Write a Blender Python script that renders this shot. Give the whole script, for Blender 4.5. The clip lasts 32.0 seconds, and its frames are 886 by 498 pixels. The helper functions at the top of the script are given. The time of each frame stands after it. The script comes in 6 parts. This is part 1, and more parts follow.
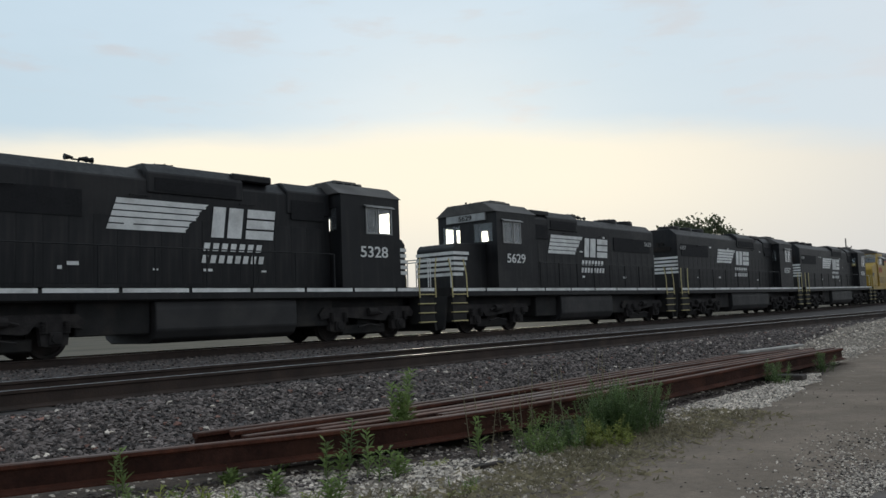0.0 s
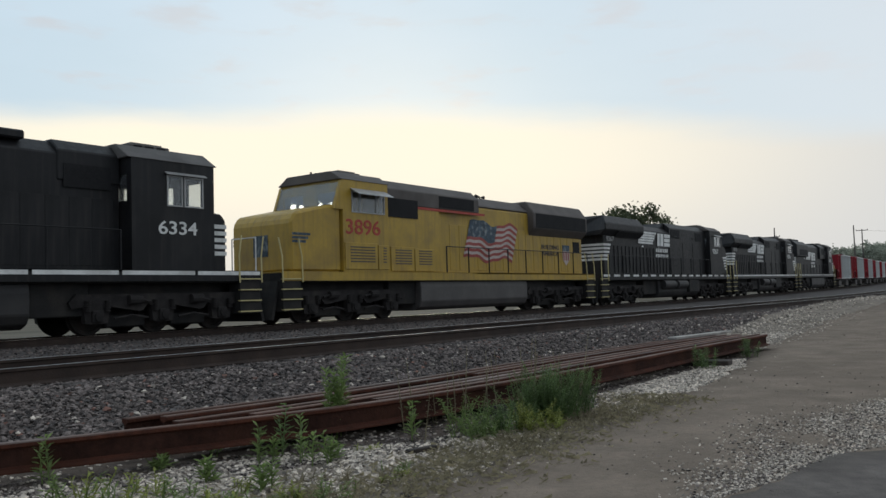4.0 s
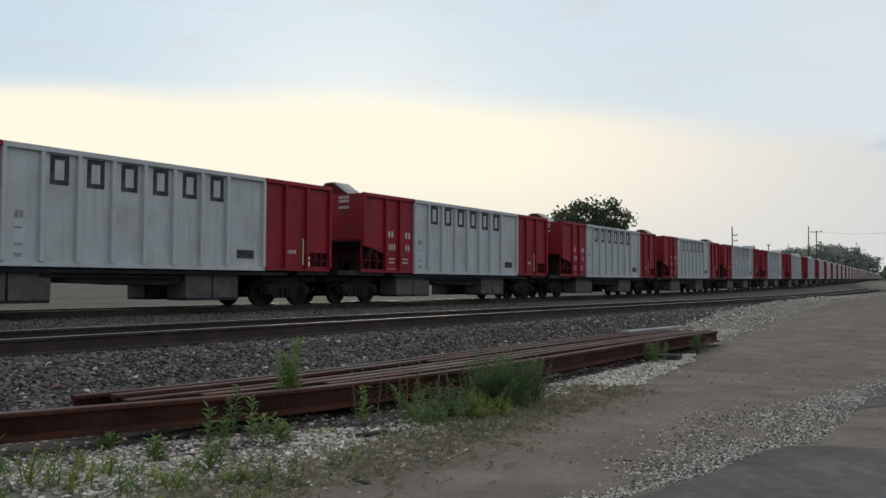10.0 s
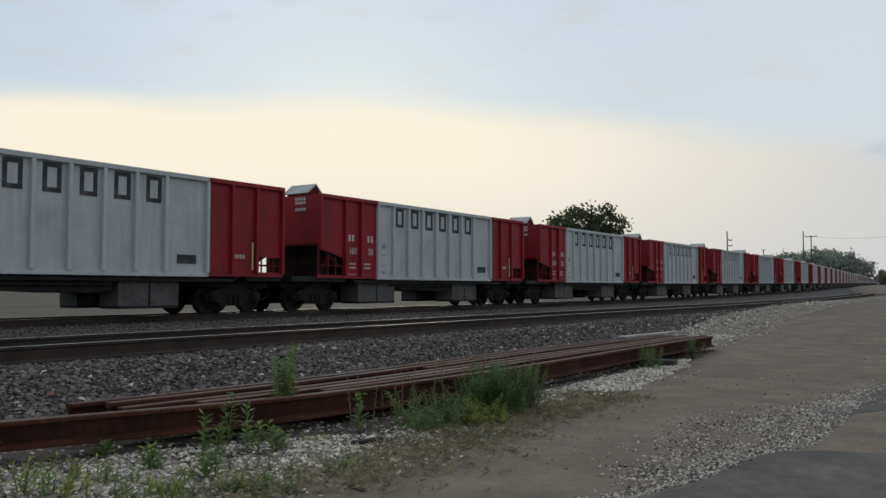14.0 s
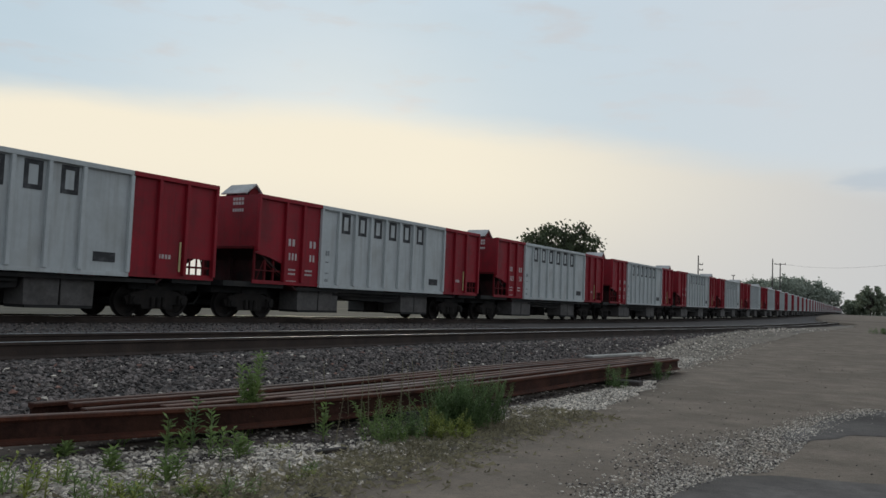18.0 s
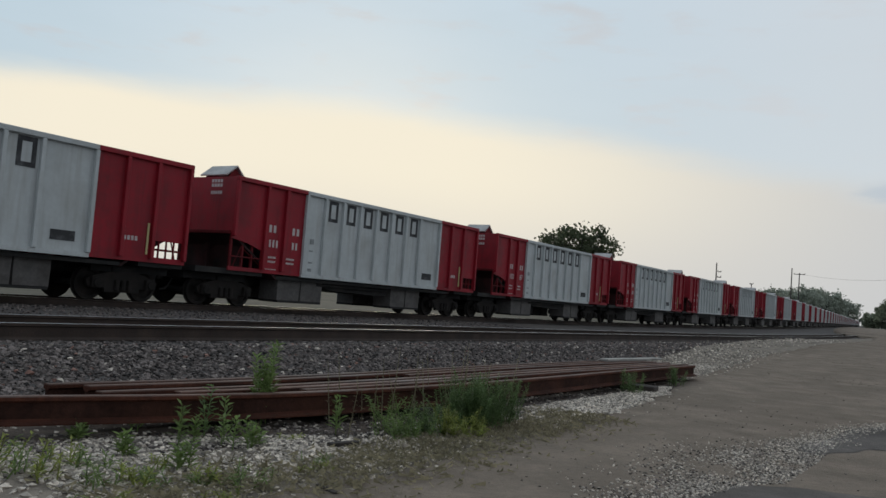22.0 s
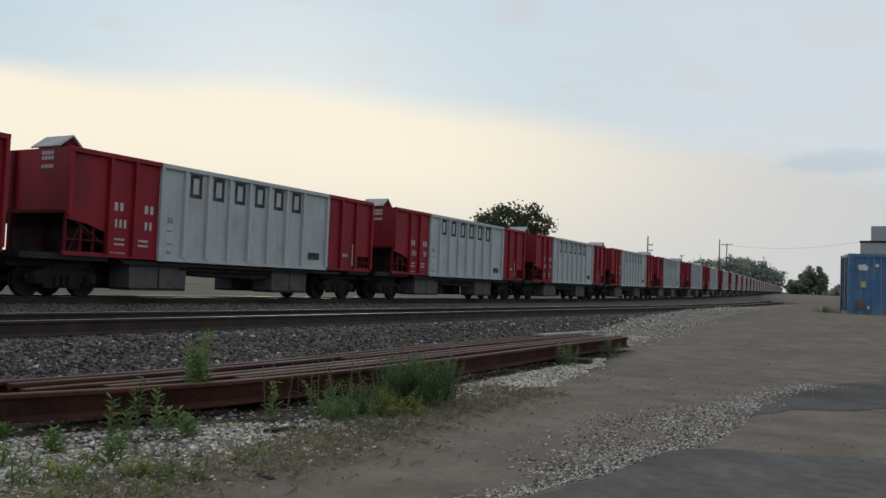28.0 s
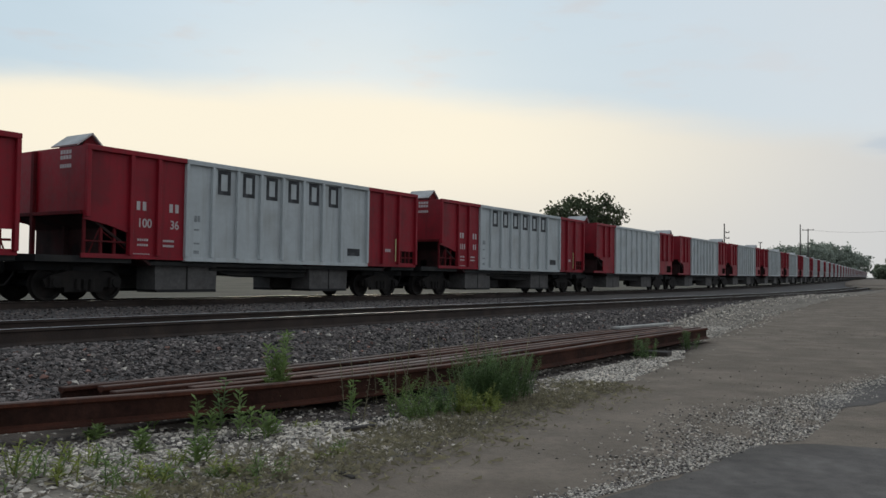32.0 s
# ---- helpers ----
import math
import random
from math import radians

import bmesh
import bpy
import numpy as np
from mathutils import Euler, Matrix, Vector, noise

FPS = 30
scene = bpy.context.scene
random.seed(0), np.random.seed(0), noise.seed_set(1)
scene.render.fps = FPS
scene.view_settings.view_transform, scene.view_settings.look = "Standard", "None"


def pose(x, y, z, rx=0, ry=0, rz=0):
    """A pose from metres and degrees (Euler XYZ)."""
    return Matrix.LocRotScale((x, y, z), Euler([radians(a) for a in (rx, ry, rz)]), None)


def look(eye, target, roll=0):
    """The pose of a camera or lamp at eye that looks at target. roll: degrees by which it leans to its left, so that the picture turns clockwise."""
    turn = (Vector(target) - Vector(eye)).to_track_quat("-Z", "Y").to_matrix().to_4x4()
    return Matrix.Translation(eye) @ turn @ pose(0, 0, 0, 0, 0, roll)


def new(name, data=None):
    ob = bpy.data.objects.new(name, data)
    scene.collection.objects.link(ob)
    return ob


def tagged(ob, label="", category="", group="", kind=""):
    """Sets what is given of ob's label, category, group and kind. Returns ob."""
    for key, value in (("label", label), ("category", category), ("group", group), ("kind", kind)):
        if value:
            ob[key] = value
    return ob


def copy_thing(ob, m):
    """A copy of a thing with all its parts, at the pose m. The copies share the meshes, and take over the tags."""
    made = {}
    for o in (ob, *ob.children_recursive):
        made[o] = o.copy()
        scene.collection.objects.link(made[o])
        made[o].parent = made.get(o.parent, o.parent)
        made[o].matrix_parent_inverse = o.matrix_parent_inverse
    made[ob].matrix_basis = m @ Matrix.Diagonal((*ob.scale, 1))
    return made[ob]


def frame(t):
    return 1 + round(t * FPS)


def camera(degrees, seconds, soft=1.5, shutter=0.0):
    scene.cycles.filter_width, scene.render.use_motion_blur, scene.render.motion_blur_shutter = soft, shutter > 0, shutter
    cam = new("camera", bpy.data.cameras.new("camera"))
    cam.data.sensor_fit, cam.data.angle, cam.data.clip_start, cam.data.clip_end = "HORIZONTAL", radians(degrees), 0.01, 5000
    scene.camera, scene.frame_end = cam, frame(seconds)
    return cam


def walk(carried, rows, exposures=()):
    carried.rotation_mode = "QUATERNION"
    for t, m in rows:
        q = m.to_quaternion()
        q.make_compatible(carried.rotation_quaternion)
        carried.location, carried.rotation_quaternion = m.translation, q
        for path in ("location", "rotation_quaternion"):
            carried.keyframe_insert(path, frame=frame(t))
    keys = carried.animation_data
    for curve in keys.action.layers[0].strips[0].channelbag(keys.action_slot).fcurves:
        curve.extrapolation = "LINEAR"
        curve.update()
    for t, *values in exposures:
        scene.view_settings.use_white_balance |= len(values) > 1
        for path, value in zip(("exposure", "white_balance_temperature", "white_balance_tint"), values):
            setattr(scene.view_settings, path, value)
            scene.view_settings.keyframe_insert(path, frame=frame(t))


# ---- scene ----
cam = camera(55.83, 32.0, soft=1.5)
# seconds, place, turn (degrees)
PATH = [
    (0.0, 0.123, 0.285, 0.729, 94.46, 2.10, -49.10),
    (0.5, 0.123, 0.280, 0.730, 94.12, 1.67, -50.60),
    (1.0, 0.123, 0.273, 0.731, 94.16, 1.87, -52.26),
    (1.5, 0.123, 0.250, 0.732, 93.88, 2.11, -52.92),
    (2.0, 0.122, 0.252, 0.736, 93.47, 1.68, -53.05),
    (2.5, 0.116, 0.237, 0.735, 93.26, 2.45, -53.02),
    (4.5, 0.116, 0.240, 0.740, 93.33, 0.70, -53.54),
    (5.0, 0.116, 0.235, 0.739, 93.44, -0.86, -53.93),
    (5.5, 0.099, 0.237, 0.739, 93.41, -2.56, -54.06),
    (6.0, 0.093, 0.241, 0.738, 93.43, -3.55, -53.90),
    (6.5, 0.104, 0.230, 0.735, 93.64, -2.93, -54.17),
    (7.0, 0.093, 0.184, 0.739, 93.05, 0.42, -54.94),
    (7.5, 0.091, 0.164, 0.740, 92.47, 0.13, -55.68),
    (8.0, 0.096, 0.161, 0.741, 92.08, 0.51, -56.02),
    (8.5, 0.098, 0.166, 0.745, 91.88, 0.20, -56.24),
    (9.0, 0.100, 0.166, 0.747, 92.04, -0.01, -56.16),
    (9.5, 0.092, 0.167, 0.745, 92.23, -0.15, -56.04),
    (10.0, 0.091, 0.167, 0.743, 92.35, -0.19, -55.90),
    (10.5, 0.091, 0.175, 0.740, 92.25, -1.26, -55.80),
    (11.0, 0.102, 0.190, 0.747, 92.11, -1.43, -55.57),
    (11.5, 0.096, 0.177, 0.735, 92.79, 1.04, -55.23),
    (12.0, 0.108, 0.191, 0.733, 93.11, 1.22, -54.98),
    (12.5, 0.098, 0.183, 0.726, 92.92, 0.71, -55.10),
    (13.0, 0.105, 0.185, 0.740, 92.42, 0.29, -55.38),
    (13.5, 0.096, 0.176, 0.744, 92.58, -0.26, -55.56),
    (14.0, 0.083, 0.156, 0.748, 92.76, 0.03, -56.19),
    (14.5, 0.082, 0.129, 0.748, 93.13, 1.28, -56.62),
    (16.5, 0.068, 0.124, 0.746, 93.72, 0.44, -56.97),
    (17.0, 0.062, 0.130, 0.756, 93.63, 0.03, -57.27),
    (17.5, 0.042, 0.103, 0.757, 93.53, -0.93, -57.85),
    (18.0, 0.042, 0.111, 0.756, 93.67, -2.28, -58.10),
    (18.5, 0.048, 0.125, 0.755, 93.79, -2.88, -57.93),
    (19.0, 0.058, 0.143, 0.749, 93.88, -2.88, -57.69),
    (19.5, 0.057, 0.146, 0.750, 93.72, -3.75, -57.52),
    (20.0, 0.074, 0.154, 0.749, 93.22, -3.52, -57.16),
    (20.5, 0.077, 0.157, 0.746, 93.08, -2.98, -56.96),
    (21.0, 0.080, 0.158, 0.751, 92.94, -3.30, -56.98),
    (21.5, 0.074, 0.156, 0.751, 93.18, -4.17, -56.97),
    (22.0, 0.072, 0.156, 0.746, 93.44, -4.41, -57.07),
    (22.5, 0.061, 0.144, 0.748, 93.49, -3.59, -57.30),
    (23.0, 0.063, 0.145, 0.752, 93.52, -3.80, -57.52),
    (23.5, 0.053, 0.128, 0.752, 93.96, -3.47, -57.47),
    (24.0, 0.049, 0.126, 0.754, 93.97, -2.78, -57.55),
    (24.5, 0.050, 0.125, 0.751, 93.84, -2.90, -57.74),
    (25.0, 0.049, 0.113, 0.754, 93.71, -2.62, -57.92),
    (25.5, 0.051, 0.107, 0.747, 93.64, -1.24, -58.32),
    (26.0, 0.006, 0.035, 0.758, 93.14, 0.00, -60.23),
    (26.5, 0.054, 0.067, 0.773, 92.34, -0.66, -61.78),
    (28.5, 0.091, 0.125, 0.729, 92.59, -2.56, -61.08),
    (29.0, 0.094, 0.133, 0.735, 92.95, -2.57, -61.05),
    (29.5, 0.062, 0.108, 0.735, 93.41, -2.24, -61.02),
    (30.0, 0.051, 0.097, 0.743, 93.62, -2.23, -61.11),
    (30.5, 0.043, 0.077, 0.756, 93.08, -1.77, -61.47),
    (31.0, -0.022, -0.002, 0.765, 92.19, -1.29, -61.95),
    (31.5, -0.003, 0.008, 0.762, 92.22, -1.40, -62.34),
    (31.6, -0.001, 0.011, 0.762, 92.22, -1.39, -62.21),
    (31.7, 0.008, 0.022, 0.761, 92.20, -1.34, -61.75),
    (31.8, 0.024, 0.044, 0.759, 92.15, -1.24, -60.80),
    (31.9, 0.072, 0.107, 0.754, 92.03, -0.96, -58.13),
    (32.0, 0.102, 0.147, 0.751, 91.95, -0.78, -56.41),
]
walk(cam, [(r[0], pose(*r[1:])) for r in PATH], exposures=[(0.0, 0.05), (6.0, 0.09), (10.0, 0.07), (13.0, -0.01), (17.0, -0.12), (26.0, -0.12), (29.0, -0.03), (32.0, -0.03)])

# ---- sky and light ----
SUN_AZ = 40.0       # degrees left of the track's direction
SUN_EL = 9.0


def sky_world():
    w = bpy.data.worlds.new("evening_sky")
    scene.world = w
    w.use_nodes = True
    nt = w.node_tree
    nt.nodes.clear()
    N, Lk = nt.nodes.new, nt.links.new

    def math_(op, a, b=None, c=None):
        n = N("ShaderNodeMath")
        n.operation = op
        for i, q in enumerate((a, b, c)):
            if q is None:
                continue
            if isinstance(q, (int, float)):
                n.inputs[i].default_value = q
            else:
                Lk(q, n.inputs[i])
        return n.outputs[0]

    def step(v, a, b):
        n = N("ShaderNodeMapRange")
        n.interpolation_type = "SMOOTHSTEP"
        Lk(v, n.inputs[0])
        n.inputs[1].default_value, n.inputs[2].default_value = a, b
        return n.outputs[0]

    def mix(f, a, b):
        n = N("ShaderNodeMix")
        n.data_type = "RGBA"
        if isinstance(f, float):
            n.inputs[0].default_value = f
        else:
            Lk(f, n.inputs[0])
        for q, i in ((a, 6), (b, 7)):
            if isinstance(q, tuple):
                n.inputs[i].default_value = (*q, 1)
            else:
                Lk(q, n.inputs[i])
        return n.outputs[2]

    co = N("ShaderNodeTexCoord")
    sep = N("ShaderNodeSeparateXYZ")
    Lk(co.outputs["Generated"], sep.inputs[0])
    x, y, z = sep.outputs
    az = math_("MULTIPLY", math_("ARCTAN2", y, x), 57.2958)
    el = math_("MULTIPLY", math_("ARCSINE", z), 57.2958)
    # soft, wind-drawn cloud noise
    mp = N("ShaderNodeMapping")
    mp.inputs["Scale"].default_value = (2.2, 2.2, 9.0)
    Lk(co.outputs["Generated"], mp.inputs[0])
    n1 = N("ShaderNodeTexNoise")
    n1.inputs["Scale"].default_value, n1.inputs["Detail"].default_value, n1.inputs["Roughness"].default_value = 1.6, 5, 0.55
    Lk(mp.outputs[0], n1.inputs["Vector"])
    n2 = N("ShaderNodeTexNoise")
    n2.inputs["Scale"].default_value, n2.inputs["Detail"].default_value = 5.0, 6
    Lk(mp.outputs[0], n2.inputs["Vector"])
    cl = math_("SUBTRACT", n1.outputs[0], 0.5)
    # lower edge of the cloud sheet: an arch over the sunset
    da = math_("SUBTRACT", az, 46.0)
    arch = math_("SUBTRACT", 12.3, math_("MULTIPLY", math_("MULTIPLY", da, da), 0.0024))
    over = math_("ADD", math_("SUBTRACT", el, arch), math_("MULTIPLY", cl, 3.0))
    cloud = step(over, -1.2, 1.6)
    # the clear band under the sheet, warm towards the sunset
    warm = math_("SUBTRACT", 1.0, step(math_("ABSOLUTE", math_("SUBTRACT", az, 46.0)), 12.0, 48.0))
    low = step(el, 0.0, 9.0)
    glow = mix(warm, (0.63, 0.64, 0.645), mix(low, (0.76, 0.73, 0.675), (1.0, 0.92, 0.745)))
    sky = N("ShaderNodeTexSky")
    sky.sky_type, sky.sun_disc = "NISHITA", False
    sky.sun_elevation, sky.sun_rotation = radians(SUN_EL), radians(90 - SUN_AZ)
    sc = N("ShaderNodeVectorMath")
    sc.operation = "SCALE"
    sc.inputs[3].default_value = 0.09
    Lk(sky.outputs[0], sc.inputs[0])
    sheet = mix(step(math_("ADD", el, math_("MULTIPLY", cl, 16.0)), 10.0, 30.0), (0.56, 0.70, 0.80), (0.63, 0.77, 0.89))
    sheet = mix(step(n2.outputs[0], 0.52, 0.75), sheet, (0.60, 0.66, 0.72))
    # greyer towards the east end of the line
    east = math_("SUBTRACT", 1.0, step(az, 2.0, 34.0))
    sheet = mix(math_("MULTIPLY", east, 0.75), sheet, (0.75, 0.79, 0.83))
    sheet = mix(0.12, sheet, sc.outputs[0])
    col = mix(cloud, glow, sheet)
    # two small darker clouds: one low in the east, one high over the line
    for a0, e0, wa, we, amount in ((3.5, 8.6, 3.6, 0.75, 0.6), (27.0, 22.5, 5.5, 1.6, 0.35)):
        u = math_("DIVIDE", math_("SUBTRACT", az, a0), wa)
        v = math_("DIVIDE", math_("SUBTRACT", el, e0), we)
        d = math_("ADD", math_("SQRT", math_("ADD", math_("MULTIPLY", u, u), math_("MULTIPLY", v, v))), math_("MULTIPLY", math_("SUBTRACT", n2.outputs[0], 0.5), 2.6))
        col = mix(math_("MULTIPLY", math_("SUBTRACT", 1.0, step(d, 0.2, 1.2)), amount), col, (0.50, 0.58, 0.66))
    # dark ground below the horizon
    col = mix(step(el, -1.0, -0.2), (0.08, 0.075, 0.07), col)
    # the sky behind the camera is a duller evening sheet
    back = step(math_("ABSOLUTE", math_("SUBTRACT", az, 39.0)), 60.0, 130.0)
    col = mix(math_("MULTIPLY", back, 0.7), col, mix(step(el, -1.0, -0.2), (0.08, 0.075, 0.07), (0.36, 0.42, 0.50)))
    bg = N("ShaderNodeBackground")
    bg.inputs[1].default_value = SKY_GAIN
    Lk(col, bg.inputs[0])
    out = N("ShaderNodeOutputWorld")
    Lk(bg.outputs[0], out.inputs[0])


SKY_GAIN = 1.0
sky_world()
sun = bpy.data.lights.new("sun", "SUN")
sun.energy, sun.angle, sun.color = 0.5, radians(18), (1.0, 0.86, 0.66)
sun_ob = new("sun", sun)
sun_ob.matrix_world = look((0, 0, 0), (-math.cos(radians(SUN_AZ)), -math.sin(radians(SUN_AZ)), -math.tan(radians(SUN_EL))))

# ---- materials ----
MATS = {}


def material(name, base, rough=0.7, metal=0.0, var=0.25, scale=3.0, dirt=None, dirt_amount=0.0, dirt_scale=1.2,
             bump=0.0, bump_scale=40.0, per_object=0.0, streak=0.0, spec=0.5, island=0.0):
    """Two scales of colour noise, optional dirt blotches, vertical streaks, bump and piece-by-piece variation."""
    if name in MATS:
        return MATS[name]
    m = bpy.data.materials.new(name)
    MATS[name] = m
    m.use_nodes = True
    nt = m.node_tree
    N, Lk = nt.nodes.new, nt.links.new
    b = nt.nodes["Principled BSDF"]
    b.inputs["Roughness"].default_value, b.inputs["Metallic"].default_value = rough, metal
    b.inputs["Specular IOR Level"].default_value = spec
    co = N("ShaderNodeTexCoord")

    def noise_(sc, det=4.0, stretch=None):
        n = N("ShaderNodeTexNoise")
        n.inputs["Scale"].default_value, n.inputs["Detail"].default_value = sc, det
        if stretch:
            mp = N("ShaderNodeMapping")
            mp.inputs["Scale"].default_value = stretch
            Lk(co.outputs["Object"], mp.inputs[0])
            Lk(mp.outputs[0], n.inputs["Vector"])
        else:
            Lk(co.outputs["Object"], n.inputs["Vector"])
        return n.outputs[0]

    def mixc(f, a, c):
        n = N("ShaderNodeMix")
        n.data_type = "RGBA"
        Lk(f, n.inputs[0])
        for q, i in ((a, 6), (c, 7)):
            if isinstance(q, tuple):
                n.inputs[i].default_value = (*q, 1)
            else:
                Lk(q, n.inputs[i])
        return n.outputs[2]

    def ramp(v, a, c, lo, hi):
        n = N("ShaderNodeMapRange")
        Lk(v, n.inputs[0])
        n.inputs[1].default_value, n.inputs[2].default_value = a, c
        n.inputs[3].default_value, n.inputs[4].default_value = lo, hi
        return n.outputs[0]

    lo = tuple(c * (1 - var) for c in base)
    hi = tuple(min(1, c * (1 + var)) for c in base)
    coarse, fine = noise_(scale, 5), noise_(scale * 9, 3)
    col = mixc(ramp(coarse, 0.3, 0.7, 0, 1), lo, hi)
    n = N("ShaderNodeMix")
    n.data_type, n.blend_type = "RGBA", "MULTIPLY"
    n.inputs[0].default_value = 1.0
    Lk(col, n.inputs[6])
    v = ramp(fine, 0.3, 0.7, 1 - var * 0.6, 1 + var * 0.6)
    Lk(v, n.inputs[7])
    col = n.outputs[2]
    if dirt:
        col = mixc(ramp(noise_(dirt_scale, 6), 0.5, 0.72, 0, dirt_amount), col, dirt)
        if streak:
            col = mixc(ramp(noise_(1.0, 4, (7.0, 7.0, 0.5)), 0.5, 0.75, 0, streak), col, dirt)
    if per_object or island:
        if per_object:
            oi = N("ShaderNodeObjectInfo")
            src = oi.outputs["Random"]
            amt = per_object
        else:
            g = N("ShaderNodeNewGeometry")
            src = g.outputs["Random Per Island"]
            amt = island
        n = N("ShaderNodeMix")
        n.data_type, n.blend_type = "RGBA", "MULTIPLY"
        n.inputs[0].default_value = 1.0
        Lk(col, n.inputs[6])
        Lk(ramp(src, 0, 1, 1 - amt, 1 + amt), n.inputs[7])
        col = n.outputs[2]
    Lk(col, b.inputs["Base Color"])
    Lk(ramp(fine, 0.3, 0.7, max(0, rough - 0.08), min(1, rough + 0.08)), b.inputs["Roughness"])
    if bump:
        bp = N("ShaderNodeBump")
        bp.inputs["Strength"].default_value, bp.inputs["Distance"].default_value = bump, 0.02
        Lk(noise_(bump_scale, 6), bp.inputs["Height"])
        Lk(bp.outputs[0], b.inputs["Normal"])
    return m


def translucent(m):
    """Thin leaves let some light through."""
    nt = m.node_tree
    b, out = nt.nodes["Principled BSDF"], nt.nodes["Material Output"]
    t = nt.nodes.new("ShaderNodeBsdfTranslucent")
    x = nt.nodes.new("ShaderNodeMixShader")
    x.inputs[0].default_value = 0.5
    nt.links.new(b.inputs["Base Color"].links[0].from_socket, t.inputs[0])
    nt.links.new(b.outputs[0], x.inputs[1])
    nt.links.new(t.outputs[0], x.inputs[2])
    nt.links.new(x.outputs[0], out.inputs[0])


def glass(name, tint):
    m = bpy.data.materials.new(name)
    m.use_nodes = True
    b = m.node_tree.nodes["Principled BSDF"]
    b.inputs["Base Color"].default_value = (*tint, 1)
    b.inputs["Roughness"].default_value = 0.06
    b.inputs["Transmission Weight"].default_value = 0.94
    return m


BLACK = material("weathered_black_paint", (0.0105, 0.0105, 0.0115), 0.55, 0, 0.4, 0.8, (0.036, 0.033, 0.031), 0.6, 0.6, 0.12, 30, streak=0.5, spec=0.3)
DARK = material("grimy_running_gear", (0.014, 0.013, 0.012), 0.85, 0, 0.4, 2.0, (0.04, 0.033, 0.027), 0.7, 1.5, 0.3, 25)
STEEL = material("grey_brown_truck_steel", (0.021, 0.0175, 0.0155), 0.85, 0.0, 0.35, 3.0, (0.045, 0.034, 0.027), 0.5, 2.0, 0.3, 25, spec=0.25)
TANK = material("dusty_dark_tank_paint", (0.020, 0.019, 0.019), 0.65, 0, 0.3, 1.0, (0.055, 0.049, 0.044), 0.55, 0.9, 0.1, 30)
TANKGREY = material("dusty_grey_tank_paint", (0.085, 0.078, 0.074), 0.6, 0, 0.25, 1.0, (0.045, 0.04, 0.037), 0.6, 0.9, 0.1, 30)
TRUCKDUST = material("dusty_truck_casting", (0.026, 0.023, 0.022), 0.85, 0, 0.4, 3.0, (0.075, 0.065, 0.056), 0.55, 1.8, 0.4, 25, spec=0.3)
WHITE = material("aged_white_paint", (0.74, 0.74, 0.71), 0.6, 0, 0.14, 2.0, (0.33, 0.31, 0.28), 0.5, 1.5)
YRAIL = material("pale_yellow_rail_paint", (0.55, 0.47, 0.22), 0.6, 0, 0.15, 3.0, (0.25, 0.2, 0.12), 0.5, 3.0)
YELLOW = material("faded_yellow_paint", (0.42, 0.27, 0.035), 0.5, 0, 0.12, 0.9, (0.20, 0.13, 0.04), 0.7, 0.8, 0.06, 30, streak=0.6)
GREYROOF = material("grey_brown_roof_paint", (0.095, 0.082, 0.074), 0.7, 0, 0.2, 1.2, (0.06, 0.05, 0.045), 0.7, 1.0)
REDLINE = material("red_lettering_paint", (0.38, 0.05, 0.03), 0.6, 0, 0.15, 2.0)
FLAGRED = material("flag_red_paint", (0.33, 0.06, 0.05), 0.6, 0, 0.2, 2.0, (0.2, 0.12, 0.1), 0.5, 2.0)
FLAGBLUE = material("flag_blue_paint", (0.035, 0.06, 0.085), 0.6, 0, 0.4, 4.0, (0.30, 0.33, 0.33), 0.75, 5.0)
FLAGWHITE = material("flag_pale_paint", (0.5, 0.42, 0.38), 0.6, 0, 0.15, 2.0)
CARRED = material("chalky_red_wagon_paint", (0.275, 0.009, 0.019), 0.6, 0, 0.16, 0.8, (0.085, 0.012, 0.014), 0.6, 0.7, 0.06, 30, streak=0.4, spec=0.35)
CARREDDARK = material("sooty_red_wagon_steel", (0.13, 0.012, 0.015), 0.8, 0, 0.3, 1.5, (0.035, 0.014, 0.013), 0.8, 1.2, spec=0.2)
CARGREY = material("pale_grey_wagon_paint", (0.50, 0.522, 0.515), 0.6, 0, 0.08, 0.7, (0.32, 0.31, 0.28), 0.55, 0.8, 0.05, 30, per_object=0.05, streak=0.45)
CHUTE = material("worn_grey_hopper_steel", (0.105, 0.096, 0.09), 0.75, 0.0, 0.3, 1.5, (0.05, 0.042, 0.036), 0.7, 1.6, spec=0.3)
# near-black red for the sheets and plates under the wagon ends
BLACKRED = material("near_black_red_steel", (0.034, 0.017, 0.016), 0.9, 0, 0.4, 2.0, (0.075, 0.014, 0.015), 0.6, 1.3, spec=0.2)
COVERSTEEL = material("bare_grey_cover_steel", (0.45, 0.435, 0.42), 0.7, 0.1, 0.2, 1.5, (0.14, 0.12, 0.11), 0.6, 1.6)
LETTER = material("black_stencil_paint", (0.03, 0.03, 0.032), 0.7, 0, 0.3, 3.0, (0.3, 0.3, 0.3), 0.25, 4.0)
FADEDINK = material("faded_grey_stencil_ink", (0.26, 0.27, 0.27), 0.7, 0, 0.3, 5.0)
MARKS = material("faded_white_stencil", (0.55, 0.5, 0.48), 0.7, 0, 0.2, 3.0, (0.3, 0.1, 0.1), 0.5, 6.0)
GRILLE = material("dark_radiator_screen", (0.008, 0.008, 0.009), 0.9, 0, 0.3, 2.0, bump=0.4, bump_scale=60)
